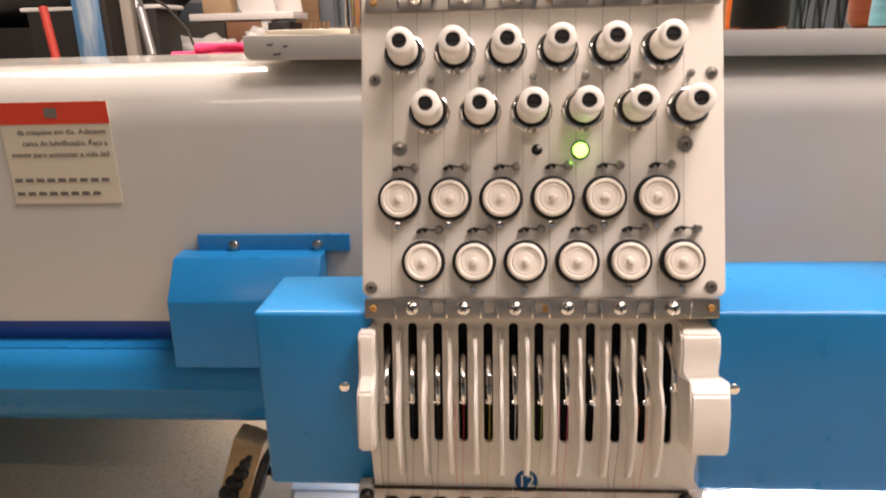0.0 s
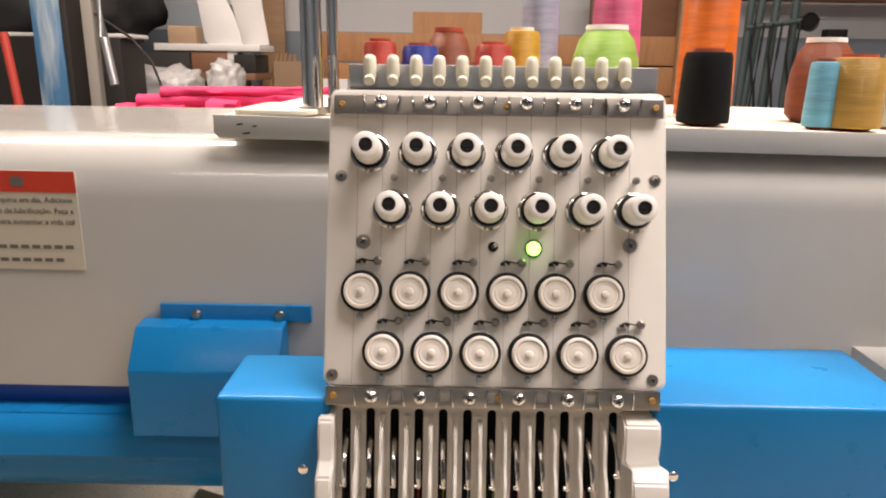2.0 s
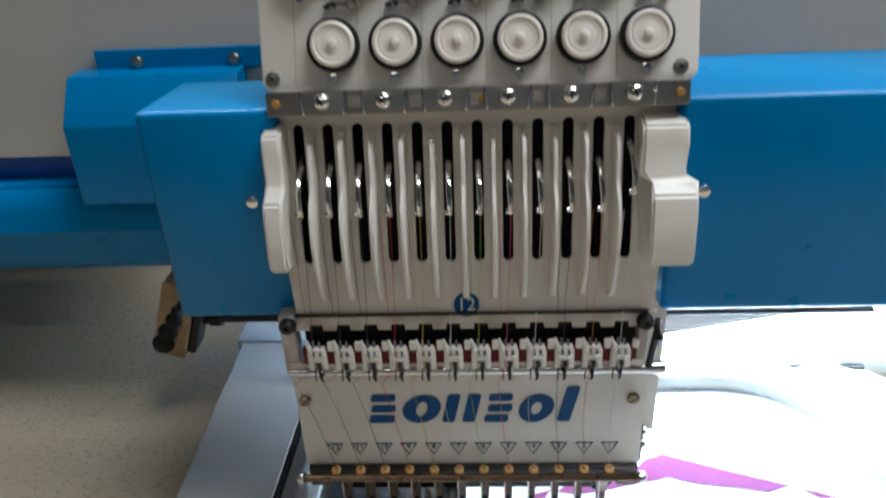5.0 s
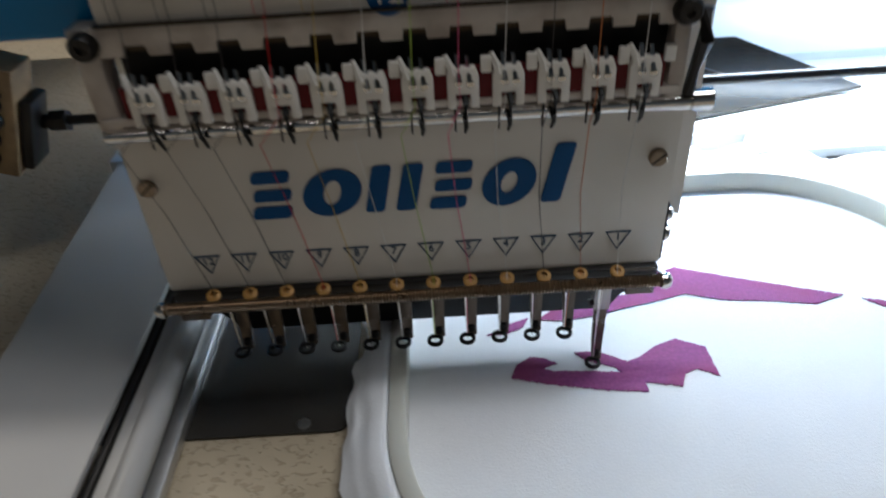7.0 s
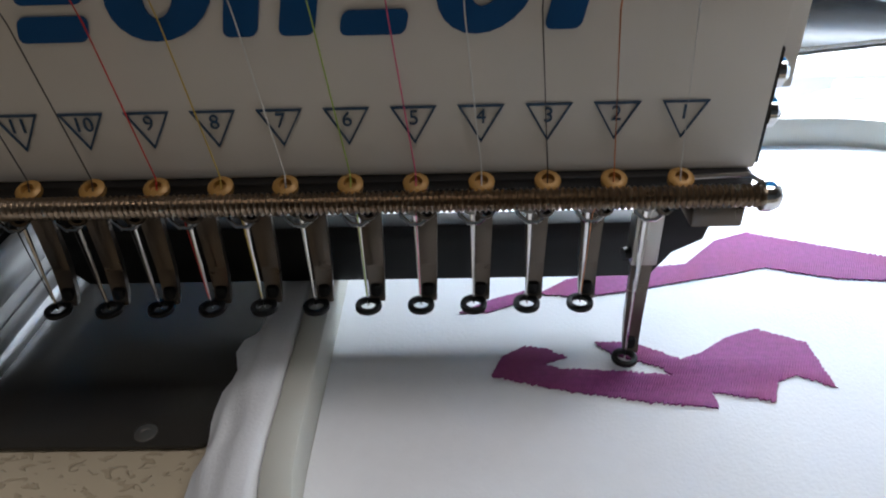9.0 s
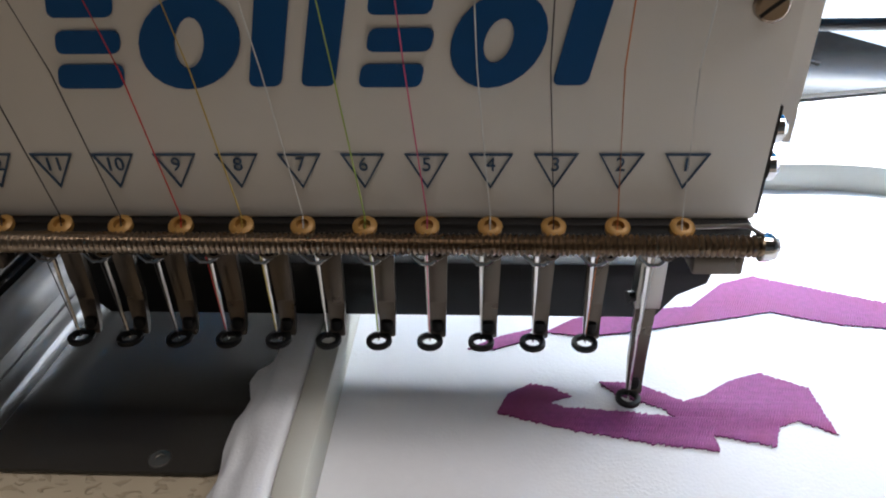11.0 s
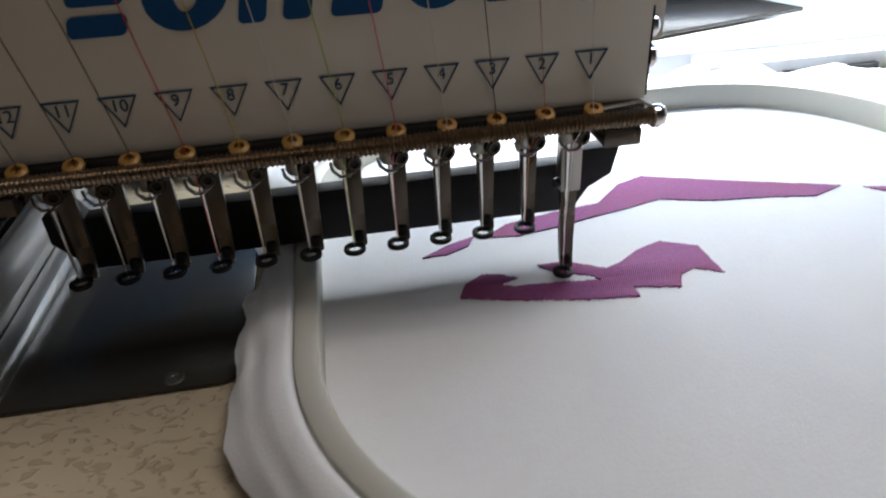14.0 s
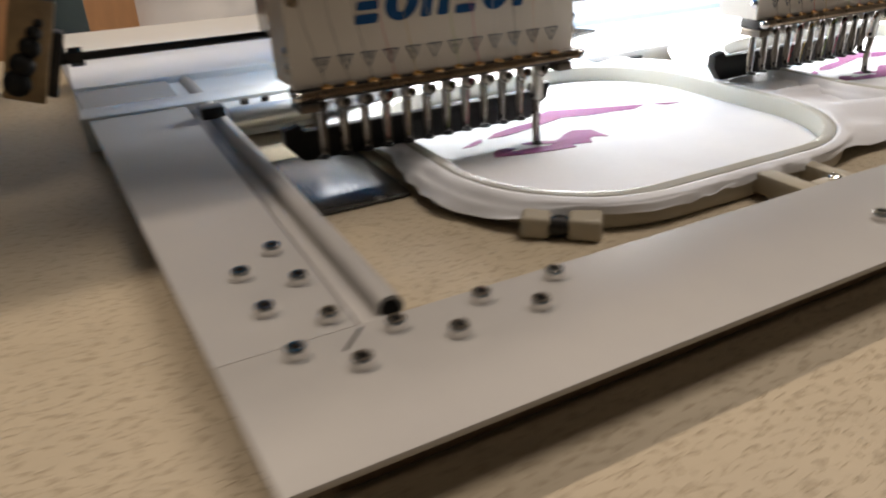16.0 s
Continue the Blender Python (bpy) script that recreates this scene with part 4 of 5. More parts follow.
for y0, y1, z1 in ((0.152, 0.178, 0.0205), (0.1785, 0.235, 0.0170), (0.236, 0.50, 0.0215)):
    part("housing", box(-0.16, 1.6, y0, y1, 0.0, z1, 0.0013), M_GLAZE, rails, "white painted housing")
part("front_strip", box(0.165, 1.6, 0.132, 0.151, 0.0008, 0.0150, 0.001), M_GLAZE, rails)
part("groove", box(-0.15, 1.6, 0.1485, 0.1518, 0.0010, 0.0165), M_ALU, rails, "grey steel rail")
part("groove", box(-0.15, 1.6, 0.1782, 0.1800, 0.0160, 0.0190), M_ALU, rails, "grey steel rail")
# black strip painted in for the shade between the housing parts
part("dark_gap", box(0.20, 0.245, 0.1290, 0.1318, 0.0008, 0.0100), M_BLACK, rails, "gap shade put in as a black block")
tilt = thing("tilted_plate", (0.16, 0.24, 0.0216), "grey steel plate lying on the housing behind the head", "metal plate")
part("sheet", sheet([[(0.115, 0.150), (0.238, 0.180), (0.200, 0.262), (0.115, 0.262)]], 0.002, 0.0002), M_PLATE, tilt, "", Matrix.Translation((0, 0, 0.0240)))
part("slit", sheet([[(0.150, 0.232), (0.152, 0.234), (0.176, 0.200), (0.174, 0.198)]], 0.0004), M_BLACK, tilt, "", Matrix.Translation((0, 0, 0.0246)))

# drive shaft with its oily block
shaft = thing("drive_shaft", (0.3, 0.115, 0.055), "thin dark drive shaft running behind the heads", "shaft")
part("rod", rod((-0.168, 0.115, 0.0615), (1.4, 0.115, 0.0615), 0.0022, seg=12), M_DARK, shaft, "dark polished rod")
part("nut", join(rod((-0.157, 0.115, 0.0615), (-0.150, 0.115, 0.0615), 0.0048, seg=6), rod((-0.1685, 0.115, 0.0615), (-0.157, 0.115, 0.0615), 0.0038, 0.0030, seg=12)), M_DARK, shaft, "dark hexagon nut")
part("bearing", join(box(-0.172, -0.165, 0.108, 0.122, 0.055, 0.0700, 0.001)), M_DARK, shaft)
blk = thing("cam_block", (-0.174, 0.105, 0.045), "tan metal block smeared with black grease under the beam", "machine block")
TB = Matrix.Translation((-0.1735, 0.108, 0.0680)) @ Matrix.Rotation(radians(19), 4, "Y")
part("body", box(-0.0095, 0.0095, -0.0080, 0.0100, -0.0235, 0.0260, 0.0012), M_GREASY, blk, "tan stained metal block", TB)
part("side", box(0.0097, 0.0145, -0.0050, 0.0110, -0.0200, 0.0120, 0.0010), M_DARK, blk, "dark side plate", TB)
for u, w, r in ((-0.0035, -0.0150, 0.0062), (-0.0020, -0.0060, 0.0056), (0.0005, 0.0030, 0.0048), (0.0015, 0.0100, 0.0034), (0.0030, 0.0150, 0.0020)):
    part("grease", lathe([(r, 0), (r * 1.05, 0.0012), (r * 0.85, 0.0032), (r * 0.4, 0.0044), (0, 0.0046)], (u, -0.0080, w), (0.1, -1, 0.15), 14), M_BLACK, blk, "lump of black grease", TB, smooth=70)


# ---- hoop and cloth ----
HX0, HX1, HY0, HY1, HR = -0.0060, 0.2095, -0.0875, 0.1160, 0.066


def hoop_line(grow, n=14):
    """The hoop's rounded square, grown outwards."""
    return rounded(HX0 - grow, HX1 + grow, HY0 - grow, HY1 + grow, HR + grow, n)


def hoop_band(g0, g1, z0, z1, bevel=0.0006):
    bm = sheet([hoop_line(g1), hoop_line(g0)], z1 - z0, bevel)
    bm.transform(Matrix.Translation((0, 0, z1)))
    return bm


def build_hoop():
    hoop = thing("embroidery_hoop", (0.094, 0.008, 0.0), "beige plastic embroidery hoop holding white cloth", "embroidery hoop")
    part("inner_ring", hoop_band(0.0, 0.0060, 0.0030, 0.0140, 0.0010), M_RINGIN, hoop, "grey-beige inner ring")
    part("outer_ring", hoop_band(0.0068, 0.0112, 0.0008, 0.0112, 0.0010), M_RING, hoop, "beige outer ring")
    lug = lambda x0, x1, y0, y1, z0, z1: box(x0, x1, y0, y1, z0, z1, 0.0020, 3)
    T = Matrix.Translation((0.0046, -0.0826, 0.0)) @ Matrix.Rotation(radians(-40), 4, "Z")
    a = part("clamp_lug", lug(-0.0132, -0.0010, -0.0062, 0.0090, 0.0004, 0.0102), M_RING, hoop, "beige clamp lug", T)
    part("clamp_lug", lug(0.0060, 0.0200, -0.0062, 0.0090, 0.0004, 0.0102), M_RING, hoop, "beige clamp lug", T)
    part("clamp_screw", join(rod((-0.004, -0.002, 0.0055), (0.009, -0.002, 0.0055), 0.0038, seg=14), rod((0.0005, -0.002, 0.0055), (0.0045, -0.002, 0.0055), 0.0046, seg=14)), M_DARK, a, "dark clamping screw", T)
    arm = part("arm", box(0.104, 0.114, -0.1325, -0.0975, 0.0030, 0.0125, 0.0012), M_RING, hoop, "beige mounting arm")
    part("arm_bridge", box(0.1142, 0.1338, -0.1300, -0.1180, 0.0030, 0.0125, 0.0012), M_RING, hoop, "beige bridge between the arms")
    part("arm", box(0.1340, 0.142, -0.1325, -0.0985, 0.0030, 0.0110, 0.0012), M_RING, hoop, "beige mounting arm")
    part("arm_screw", lathe([(0.0028, 0), (0.0028, 0.002), (0.0018, 0.0028), (0, 0.0028)], (0.123, -0.1235, 0.0125), seg=14), M_CHROME, hoop, "bright fixing screw")
    return hoop


def wob(x, y, s=1.0):
    return noise.noise(Vector((x * 37 * s, y * 37 * s, 1.7)))


def build_cloth():
    """White cotton: flat in the hoop, over its rim, and loose in folds outside."""
    cl = thing("cotton_cloth", (0.094, 0.008, 0.0), "white cotton cloth stretched in the hoop with loose edges", "cloth")
    n = 16
    line = hoop_line(0.0, n)
    dense = []
    for (x0, y0), (x1, y1) in zip(line, line[1:] + line[:1]):
        m = max(1, int(math.hypot(x1 - x0, y1 - y0) / 0.0035))
        dense += [(x0 + (x1 - x0) * k / m, y0 + (y1 - y0) * k / m) for k in range(m)]
    cx, cy = (HX0 + HX1) / 2, (HY0 + HY1) / 2
    count = len(dense)
    norm = []
    for k in range(count):
        a, b = dense[k - 1], dense[(k + 1) % count]
        d = Vector((b[1] - a[1], -(b[0] - a[0])))
        d.normalize()
        norm.append(d)
    bm = bmesh.new()
    rows = []
    for f in (0.0, 0.2, 0.4, 0.55, 0.7, 0.82, 0.92, 0.98, 1.0):
        ring = []
        for (x, y) in dense:
            px, py = cx + (x - cx) * f, cy + (y - cy) * f
            ring.append(bm.verts.new((px, py, 0.0038 + 0.00012 * wob(px, py, 0.8) * (1 - f * 0.6))) if f else None)
        rows.append(ring)
    mid = bm.verts.new((cx, cy, 0.0040))
    for k in range(count):
        bm.faces.new((mid, rows[1][k], rows[1][(k + 1) % count]))
    for a, b in zip(rows[1:], rows[2:]):
        for k in range(count):
            bm.faces.new((a[k], b[k], b[(k + 1) % count], a[(k + 1) % count]))
    part("stretched_field", bm, M_CLOTH, cl, "taut white cotton")
    # loose cloth: up between the rings, over the outer one and away
    bm = bmesh.new()
    prev = None
    first = None
    for k, ((x, y), d) in enumerate(zip(dense, norm)):
        back = max(0.0, min(1.0, (y - 0.045) / 0.05))
        right = max(0.0, min(1.0, (x - 0.160) / 0.035)) * max(0.0, min(1.0, (y + 0.082) / 0.03))
        wide = max(back, right)
        left = max(0.0, min(1.0, (0.022 - x) / 0.014)) * max(0.0, min(1.0, (0.06 - y) / 0.02))
        ramp = max(0.0, min(1.0, (0.045 - y) / 0.095)) * max(0.0, min(1.0, (y + 0.082) / 0.020))
        s = k * 0.0035
        w1 = noise.noise(Vector((s * 55, 0.3, 0)))
        w2 = noise.noise(Vector((s * 190, 4.1, 0)))
        w3 = noise.noise(Vector((s * 95, 9.2, 0)))
        reach = min(0.0040, max(0.0003, 0.0012 + 0.0040 * w1 + 0.0020 * w3)) + left * (0.0020 + 0.0065 * ramp + 0.0014 * w1 + 0.0010 * w2) + max(back * (0.036 + 0.016 * w1), right * (0.056 + 0.008 * w1))
        col = []
        lump = (0.0012 + 0.0010 * wide) * w2 + (0.0014 + 0.0014 * wide) * w3
        prof = [(0.0061, 0.0060), (0.0062, 0.0128), (0.0068, 0.0137 + 0.2 * lump), (0.0084, 0.0135 + 0.5 * abs(lump)), (0.0112, 0.0130 + 0.7 * abs(lump))]
        m = 10
        for j in range(1, m + 1):
            f = j / m
            g = 0.0116 + reach * f
            fall = (1 - f) ** 2 if wide > 0.4 else 1 - f ** (1.6 - 0.6 * left)
            low = 0.0085 if wide > 0.4 else max(0.0030, 0.0084 + 0.0050 * w1 * (1 - left) + 0.0020 * left - 0.0055 * ramp * left)
            z = low + (0.0130 - low) * fall
            z += wide * f * (1.25 - f) * (0.013 * abs(w2) + 0.018 * max(0, w1) + 0.007 * math.sin(s * 330 + 5 * w1) + 0.008 * noise.noise(Vector((s * 60, f * 3, 2))))
            z += (1 - wide) * (lump * (1 - f) + 0.0030 * noise.noise(Vector((s * 130, f * 2.5, 7))) * f)
            prof.append((g + (0.0025 * w2 + 0.003 * w3) * f * (0.4 + wide), max(0.0012, z)))
        for g, z in prof:
            col.append(bm.verts.new((x + d.x * g, y + d.y * g, z)))
        if prev:
            for a, b in zip(range(len(col)), range(1, len(col))):
                bm.faces.new((prev[a], col[a], col[b], prev[b]))
        else:
            first = col
        prev = col
    for a, b in zip(range(len(first)), range(1, len(first))):
        bm.faces.new((prev[a], first[a], first[b], prev[b]))
    skirt = part("loose_edge", bm, M_CLOTH, cl, "loose rumpled white cotton", smooth=80)
    return cl


def thread_material():
    """Satin stitching: fine slanted threads in two purples."""
    m = material("purple_satin_thread", (0.25, 0.05, 0.18), 0.65, vary=0.38, scale=520, second=(0.27, 0.042, 0.135), second_scale=30, spec=0.2)
    n, link = m.node_tree.nodes, m.node_tree.links.new
    co = n.new("ShaderNodeTexCoord")
    mp = n.new("ShaderNodeMapping")
    mp.inputs["Rotation"].default_value = (0, 0, radians(28))
    w = n.new("ShaderNodeTexWave")
    w.inputs["Scale"].default_value, w.inputs["Distortion"].default_value, w.inputs["Detail"].default_value = 420, 4.0, 3
    b = n.new("ShaderNodeBump")
    b.inputs["Strength"].default_value, b.inputs["Distance"].default_value = 0.4, 0.0005
    link(co.outputs["Object"], mp.inputs[0])
    link(mp.outputs[0], w.inputs[0])
    link(w.outputs[0], b.inputs["Height"])
    link(b.outputs[0], n["Principled BSDF"].inputs["Normal"])
    return m


M_THREAD = thread_material()


def stitched(parent, outline, z=0.00415, step=0.0006):
    """A stitched patch with a slightly ragged edge."""
    outline = [(x + 0.009, y) for x, y in outline]
    pts = []
    for (x0, y0), (x1, y1) in zip(outline, outline[1:] + outline[:1]):
        m = max(1, int(math.hypot(x1 - x0, y1 - y0) / step))
        for k in range(m):
            j = 0.00050 * noise.noise(Vector((len(pts) * 1.7, x0 * 90, 0))) + 0.00016 * (-1) ** len(pts)
            pts.append((x0 + (x1 - x0) * k / m + j, y0 + (y1 - y0) * k / m + j))
    return part("stitched_patch", sheet([pts], 0.0004, 0.00003), M_THREAD, parent, "purple satin stitching", Matrix.Translation((0, 0, z)))


hoop = build_hoop()
cloth = build_cloth()
stitched(cloth, [(0.093, -0.001), (0.0925, 0.0135), (0.083, 0.0185), (0.075, 0.0155), (0.068, 0.0105), (0.063, 0.0085), (0.053, 0.0145), (0.045, 0.0145), (0.048, 0.0105), (0.058, 0.0060),
                 (0.060, 0.0035), (0.050, 0.0050), (0.036, 0.0060), (0.0325, 0.0075), (0.038, 0.0095), (0.034, 0.0125), (0.029, 0.0135), (0.0235, 0.0100), (0.021, 0.0040), (0.032, 0.0005),
                 (0.043, -0.0020), (0.055, -0.0045), (0.067, -0.0060), (0.067, -0.0015), (0.073, -0.0030), (0.079, -0.0045), (0.0815, 0.0010), (0.086, 0.0030), (0.090, 0.0010)])
stitched(cloth, [(0.034, 0.0330), (0.042, 0.0390), (0.058, 0.0430), (0.074, 0.0450), (0.085, 0.0560), (0.095, 0.0600), (0.112, 0.0530), (0.133, 0.0450), (0.154, 0.0370), (0.142, 0.0325), (0.128, 0.0355), (0.109, 0.0380),
                 (0.094, 0.0430), (0.085, 0.0405), (0.072, 0.0375), (0.055, 0.0335), (0.044, 0.0315)])
stitched(cloth, [(0.014, 0.0260), (0.022, 0.0310), (0.031, 0.0345), (0.028, 0.0290), (0.021, 0.0260)])
stitched(cloth, [(0.160, 0.0345), (0.166, 0.0330), (0.176, 0.0280), (0.166, 0.0290)])
for k in (1,):
    copy_thing(hoop, pose((0.094 + HEAD_STEP * k) * K, 0.008 * K, 0))
    copy_thing(cloth, pose((0.094 + HEAD_STEP * k) * K, 0.008 * K, 0))

# ---- thread tray and spools ----
tray = thing("thread_tray", (0.5, 0.25, 0.329), "grey painted thread tray above the beam", "tray")
TILT = Matrix.Translation((-0.15, 0, 0.33)) @ Matrix.Rotation(radians(0.8), 4, "Y") @ Matrix.Translation((0.15, 0, -0.33))  # the tray hangs a little to one side
part("deck", box(-0.148, 0.6, 0.126, 0.42, 0.3295, 0.3318), M_DECK, tray, "cream deck", TILT)
# added support; its dark colour gives the shadow gap below the tray
part("riser", box(-0.135, 0.6, 0.158, 0.41, 0.3192, 0.3294), M_DARK, tray, "added riser, dark for the shade under the tray", TILT)
ap = sheet([[(-0.150, 0.3325), (0.6, 0.3325), (0.6, 0.3195), (-0.147, 0.3195), (-0.150, 0.3225)]], 0.003, 0.0006)
part("apron", ap, M_BEAM, tray, "grey-white front lip with scuffs", TILT @ lean(0.1225, 0, 0))
for x, z, w in ((-0.137, 0.3275, 0.004), (-0.128, 0.3265, 0.003), (-0.134, 0.3225, 0.005)):
    part("scuff", sheet([[(x, z), (x + w, z + 0.0006), (x + w * 0.9, z - 0.0004), (x + w * 0.2, z - 0.0008)]], 0.0002), M_DARK, tray, "dark scuff", lean(0.1222, 0, 0))


def cone(name, x, y, z, r, h, mat, label, cap=None, shape="cone", group="thread spools"):
    z -= (x + 0.15) * 0.014
    t = thing(name, (x, y, z), label, "thread spool", group)
    if shape == "king":
        prof = [(r * 0.80, 0.001), (r, h * 0.10), (r * 1.02, h * 0.35), (r * 0.96, h * 0.62), (r * 0.80, h * 0.84), (r * 0.55, h * 0.96)]
    else:
        prof = [(r * 1.0, 0.002), (r * 1.03, h * 0.10), (r * 0.98, h * 0.5), (r * 0.93, h * 0.88), (r * 0.85, h * 0.95), (r * 0.6, h * 0.96)]
    w = part("winding", lathe(prof, (x, y, z), seg=36), mat, t, "wound embroidery thread")
    part("core", lathe([(r * 0.55, 0), (r * 0.75, 0.0012), (r * 0.5, 0.003), (r * 0.5, h * 0.9), (r * 0.62, h * 0.95), (r * 0.60, h * 1.0), (r * 0.35, h * 1.0), (r * 0.33, h * 0.9), (0, h * 0.9)], (x, y, z), seg=28), cap or M_KNOB, t, "plastic core")
    return t


def wound(name, colour):
    m = material(name, tuple(v * 0.72 for v in colour), 0.45, vary=0.28, scale=60, spec=0.35, second=tuple(v * 0.5 for v in colour), second_scale=16, stretch=(1, 1, 9))
    n, link = m.node_tree.nodes, m.node_tree.links.new
    co = n.new("ShaderNodeTexCoord")
    w = n.new("ShaderNodeTexWave")
    w.bands_direction = "Z"
    w.inputs["Scale"].default_value, w.inputs["Distortion"].default_value = 260, 3
    b = n.new("ShaderNodeBump")
    b.inputs["Strength"].default_value, b.inputs["Distance"].default_value = 0.45, 0.0006
    link(co.outputs["Object"], w.inputs[0])
    link(w.outputs[0], b.inputs["Height"])
    link(b.outputs[0], n["Principled BSDF"].inputs["Normal"])
    return m


T_ORANGE, T_BLACK, T_GREEN = wound("orange_thread", (1.0, 0.20, 0.006)), material("black_thread", (0.006, 0.006, 0.006), 0.8, vary=0.3, scale=200, bump=0.2, spec=0.15), wound("lime_thread", (0.36, 0.62, 0.10))
T_PINK, T_LILAC, T_YELLOW = wound("pink_thread", (0.80, 0.12, 0.28)), wound("lilac_thread", (0.42, 0.42, 0.55)), wound("golden_thread", (0.72, 0.38, 0.03))
T_RED, T_BROWN, T_BLUE = wound("red_thread", (0.55, 0.05, 0.03)), wound("rust_thread", (0.30, 0.075, 0.025)), wound("royal_blue_thread", (0.02, 0.05, 0.35))
T_CYAN, T_MUST = wound("sky_blue_thread", (0.16, 0.50, 0.66)), wound("mustard_thread", (0.60, 0.34, 0.06))
M_CAP = material("red_brown_plastic", (0.36, 0.06, 0.03), 0.4, vary=0.05)
TZ = 0.3319
cone("thread_spool", 0.137, 0.155, TZ, 0.0150, 0.045, T_BLACK, "black embroidery thread spool on the tray", M_CAP)
cone("thread_spool", 0.164, 0.235, TZ, 0.0190, 0.120, T_ORANGE, "tall bright orange thread spool on the tray", M_CAP)
cone("thread_spool", 0.236, 0.215, TZ, 0.0205, 0.056, T_BROWN, "rust-brown thread cone with a white core", M_KNOB, "king")
cone("thread_spool", 0.2040, 0.150, TZ, 0.0085, 0.041, T_CYAN, "small sky-blue thread spool on the tray", M_CAP)
cone("thread_spool", 0.2235, 0.150, TZ, 0.0160, 0.044, T_MUST, "mustard-yellow thread spool with a red cap", M_CAP)
cone("thread_spool", 0.264, 0.170, TZ, 0.0130, 0.050, wound("grey_green_thread", (0.50, 0.52, 0.46)), "pale grey-green thread spool", M_CAP)
cone("thread_spool", -0.066, 0.235, TZ, 0.0125, 0.048, T_RED, "small red thread spool behind the head", M_CAP)
cone("thread_spool", -0.038, 0.240, TZ, 0.0138, 0.046, T_BLUE, "royal blue thread spool with a red cap", M_CAP)
cone("thread_spool", -0.018, 0.285, TZ, 0.0185, 0.059, T_BROWN, "round rust-red thread cone", M_CAP, "king")
cone("thread_spool", 0.014, 0.240, TZ, 0.0140, 0.048, T_RED, "bright red thread spool behind the head", M_CAP)
cone("thread_spool", 0.037, 0.270, TZ, 0.0145, 0.060, T_YELLOW, "golden yellow thread spool with a white core", M_KNOB)
cone("thread_spool", 0.057, 0.330, TZ, 0.0160, 0.100, T_LILAC, "tall lilac-grey thread spool", M_KNOB)
cone("thread_spool", 0.096, 0.250, TZ, 0.0245, 0.062, T_GREEN, "lime green thread cone with a white core", M_KNOB, "king")
cone("thread_spool", 0.118, 0.320, TZ, 0.0200, 0.105, T_PINK, "tall pink thread spool behind the green cone", M_KNOB)
poles = thing("stand_pole", (-0.093, 0.150, TZ), "chrome pole of the thread stand on the tray", "pole", "stand poles")
part("tube", rod((-0.098, 0.150, TZ), (-0.098, 0.150, 0.72), 0.0062, seg=20), M_CHROME, poles)
part("collar", rod((-0.098, 0.150, TZ), (-0.098, 0.150, TZ + 0.004), 0.0085, seg=20), M_STEEL, poles)
poles = thing("stand_pole", (-0.086, 0.156, TZ), "thin chrome pole of the thread stand", "pole", "stand poles")
part("tube", rod((-0.0865, 0.156, TZ), (-0.0865, 0.156, 0.72), 0.0034, seg=16), M_CHROME, poles)
part("foot", box(-0.0895, -0.0835, 0.150, 0.162, TZ, TZ + 0.010, 0.0008), M_STEEL, poles)
felt = thing("felt_pad", (-0.118, 0.155, TZ), "pale yellow paper pad lying on the tray", "paper pad")
part("pad", sheet([rounded(-0.142, -0.094, 0.128, 0.215, 0.012)], 0.003, 0.0006), M_DECK, felt, "", Matrix.Translation((0, 0, TZ + 0.0032)))

# ---- workshop behind ----
def crate(name, x0, x1, y0, y1, z0, z1, mat, label, cat, r=0.004, turn=0.0):
    cx, cy = (x0 + x1) / 2, (y0 + y1) / 2
    m = Matrix.Translation((cx, cy, 0)) @ Matrix.Rotation(radians(turn), 4, "Z") @ Matrix.Translation((-cx, -cy, 0))
    return solo(name, box(x0, x1, y0, y1, z0, z1, r), mat, label, cat, base=(cx, cy, z0), m=m)


def crumple(name, x0, x1, y0, y1, z0, z1, mat, label, cat, amount=0.03, scale=14.0):
    """A soft heap: a rounded body pushed about by noise."""
    bm = bmesh.new()
    bmesh.ops.create_icosphere(bm, subdivisions=4, radius=1)
    for v in bm.verts:
        p = v.co.copy()
        q = Vector([math.copysign(abs(c) ** 0.6, c) for c in p])
        n = noise.noise(Vector((p.x * 2.1 + x0 * scale, p.y * 2.1, p.z * 2.1)) * 1.7) + 0.5 * noise.noise(p * 5.3)
        v.co = Vector(((x0 + x1) / 2 + q.x * (x1 - x0) / 2, (y0 + y1) / 2 + q.y * (y1 - y0) / 2, (z0 + z1) / 2 + q.z * (z1 - z0) / 2)) + p * amount * n
        v.co.z = max(v.co.z, z0)
    return solo(name, bm, mat, label, cat, base=((x0 + x1) / 2, (y0 + y1) / 2, z0), smooth=80)


def bench(name, x0, x1, y0, y1, top, mat, label):
    t = thing(name, ((x0 + x1) / 2, (y0 + y1) / 2, FLOOR), label, "bench")
    part("top", box(x0, x1, y0, y1, top - 0.02, top, 0.002), mat, t)
    for x in (x0 + 0.03, x1 - 0.03):
        for y in (y0 + 0.03, y1 - 0.03):
            part("leg", box(x - 0.02, x + 0.02, y - 0.02, y + 0.02, FLOOR, top - 0.0202, 0.002), M_GREEN, t)
    return t


M_CAB = material("pale_blue_grey_steel", (0.28, 0.32, 0.35), 0.5, vary=0.08, scale=5)
# near-black with the background's shade in its colour; dark cables use it too
M_DARK_SHADED = material("dark_brown_with_shade", (0.016, 0.013, 0.011), 0.7, vary=0.3, scale=6)
M_REDPAINT = material("red_painted_rod", (0.45, 0.05, 0.035), 0.5, vary=0.15)
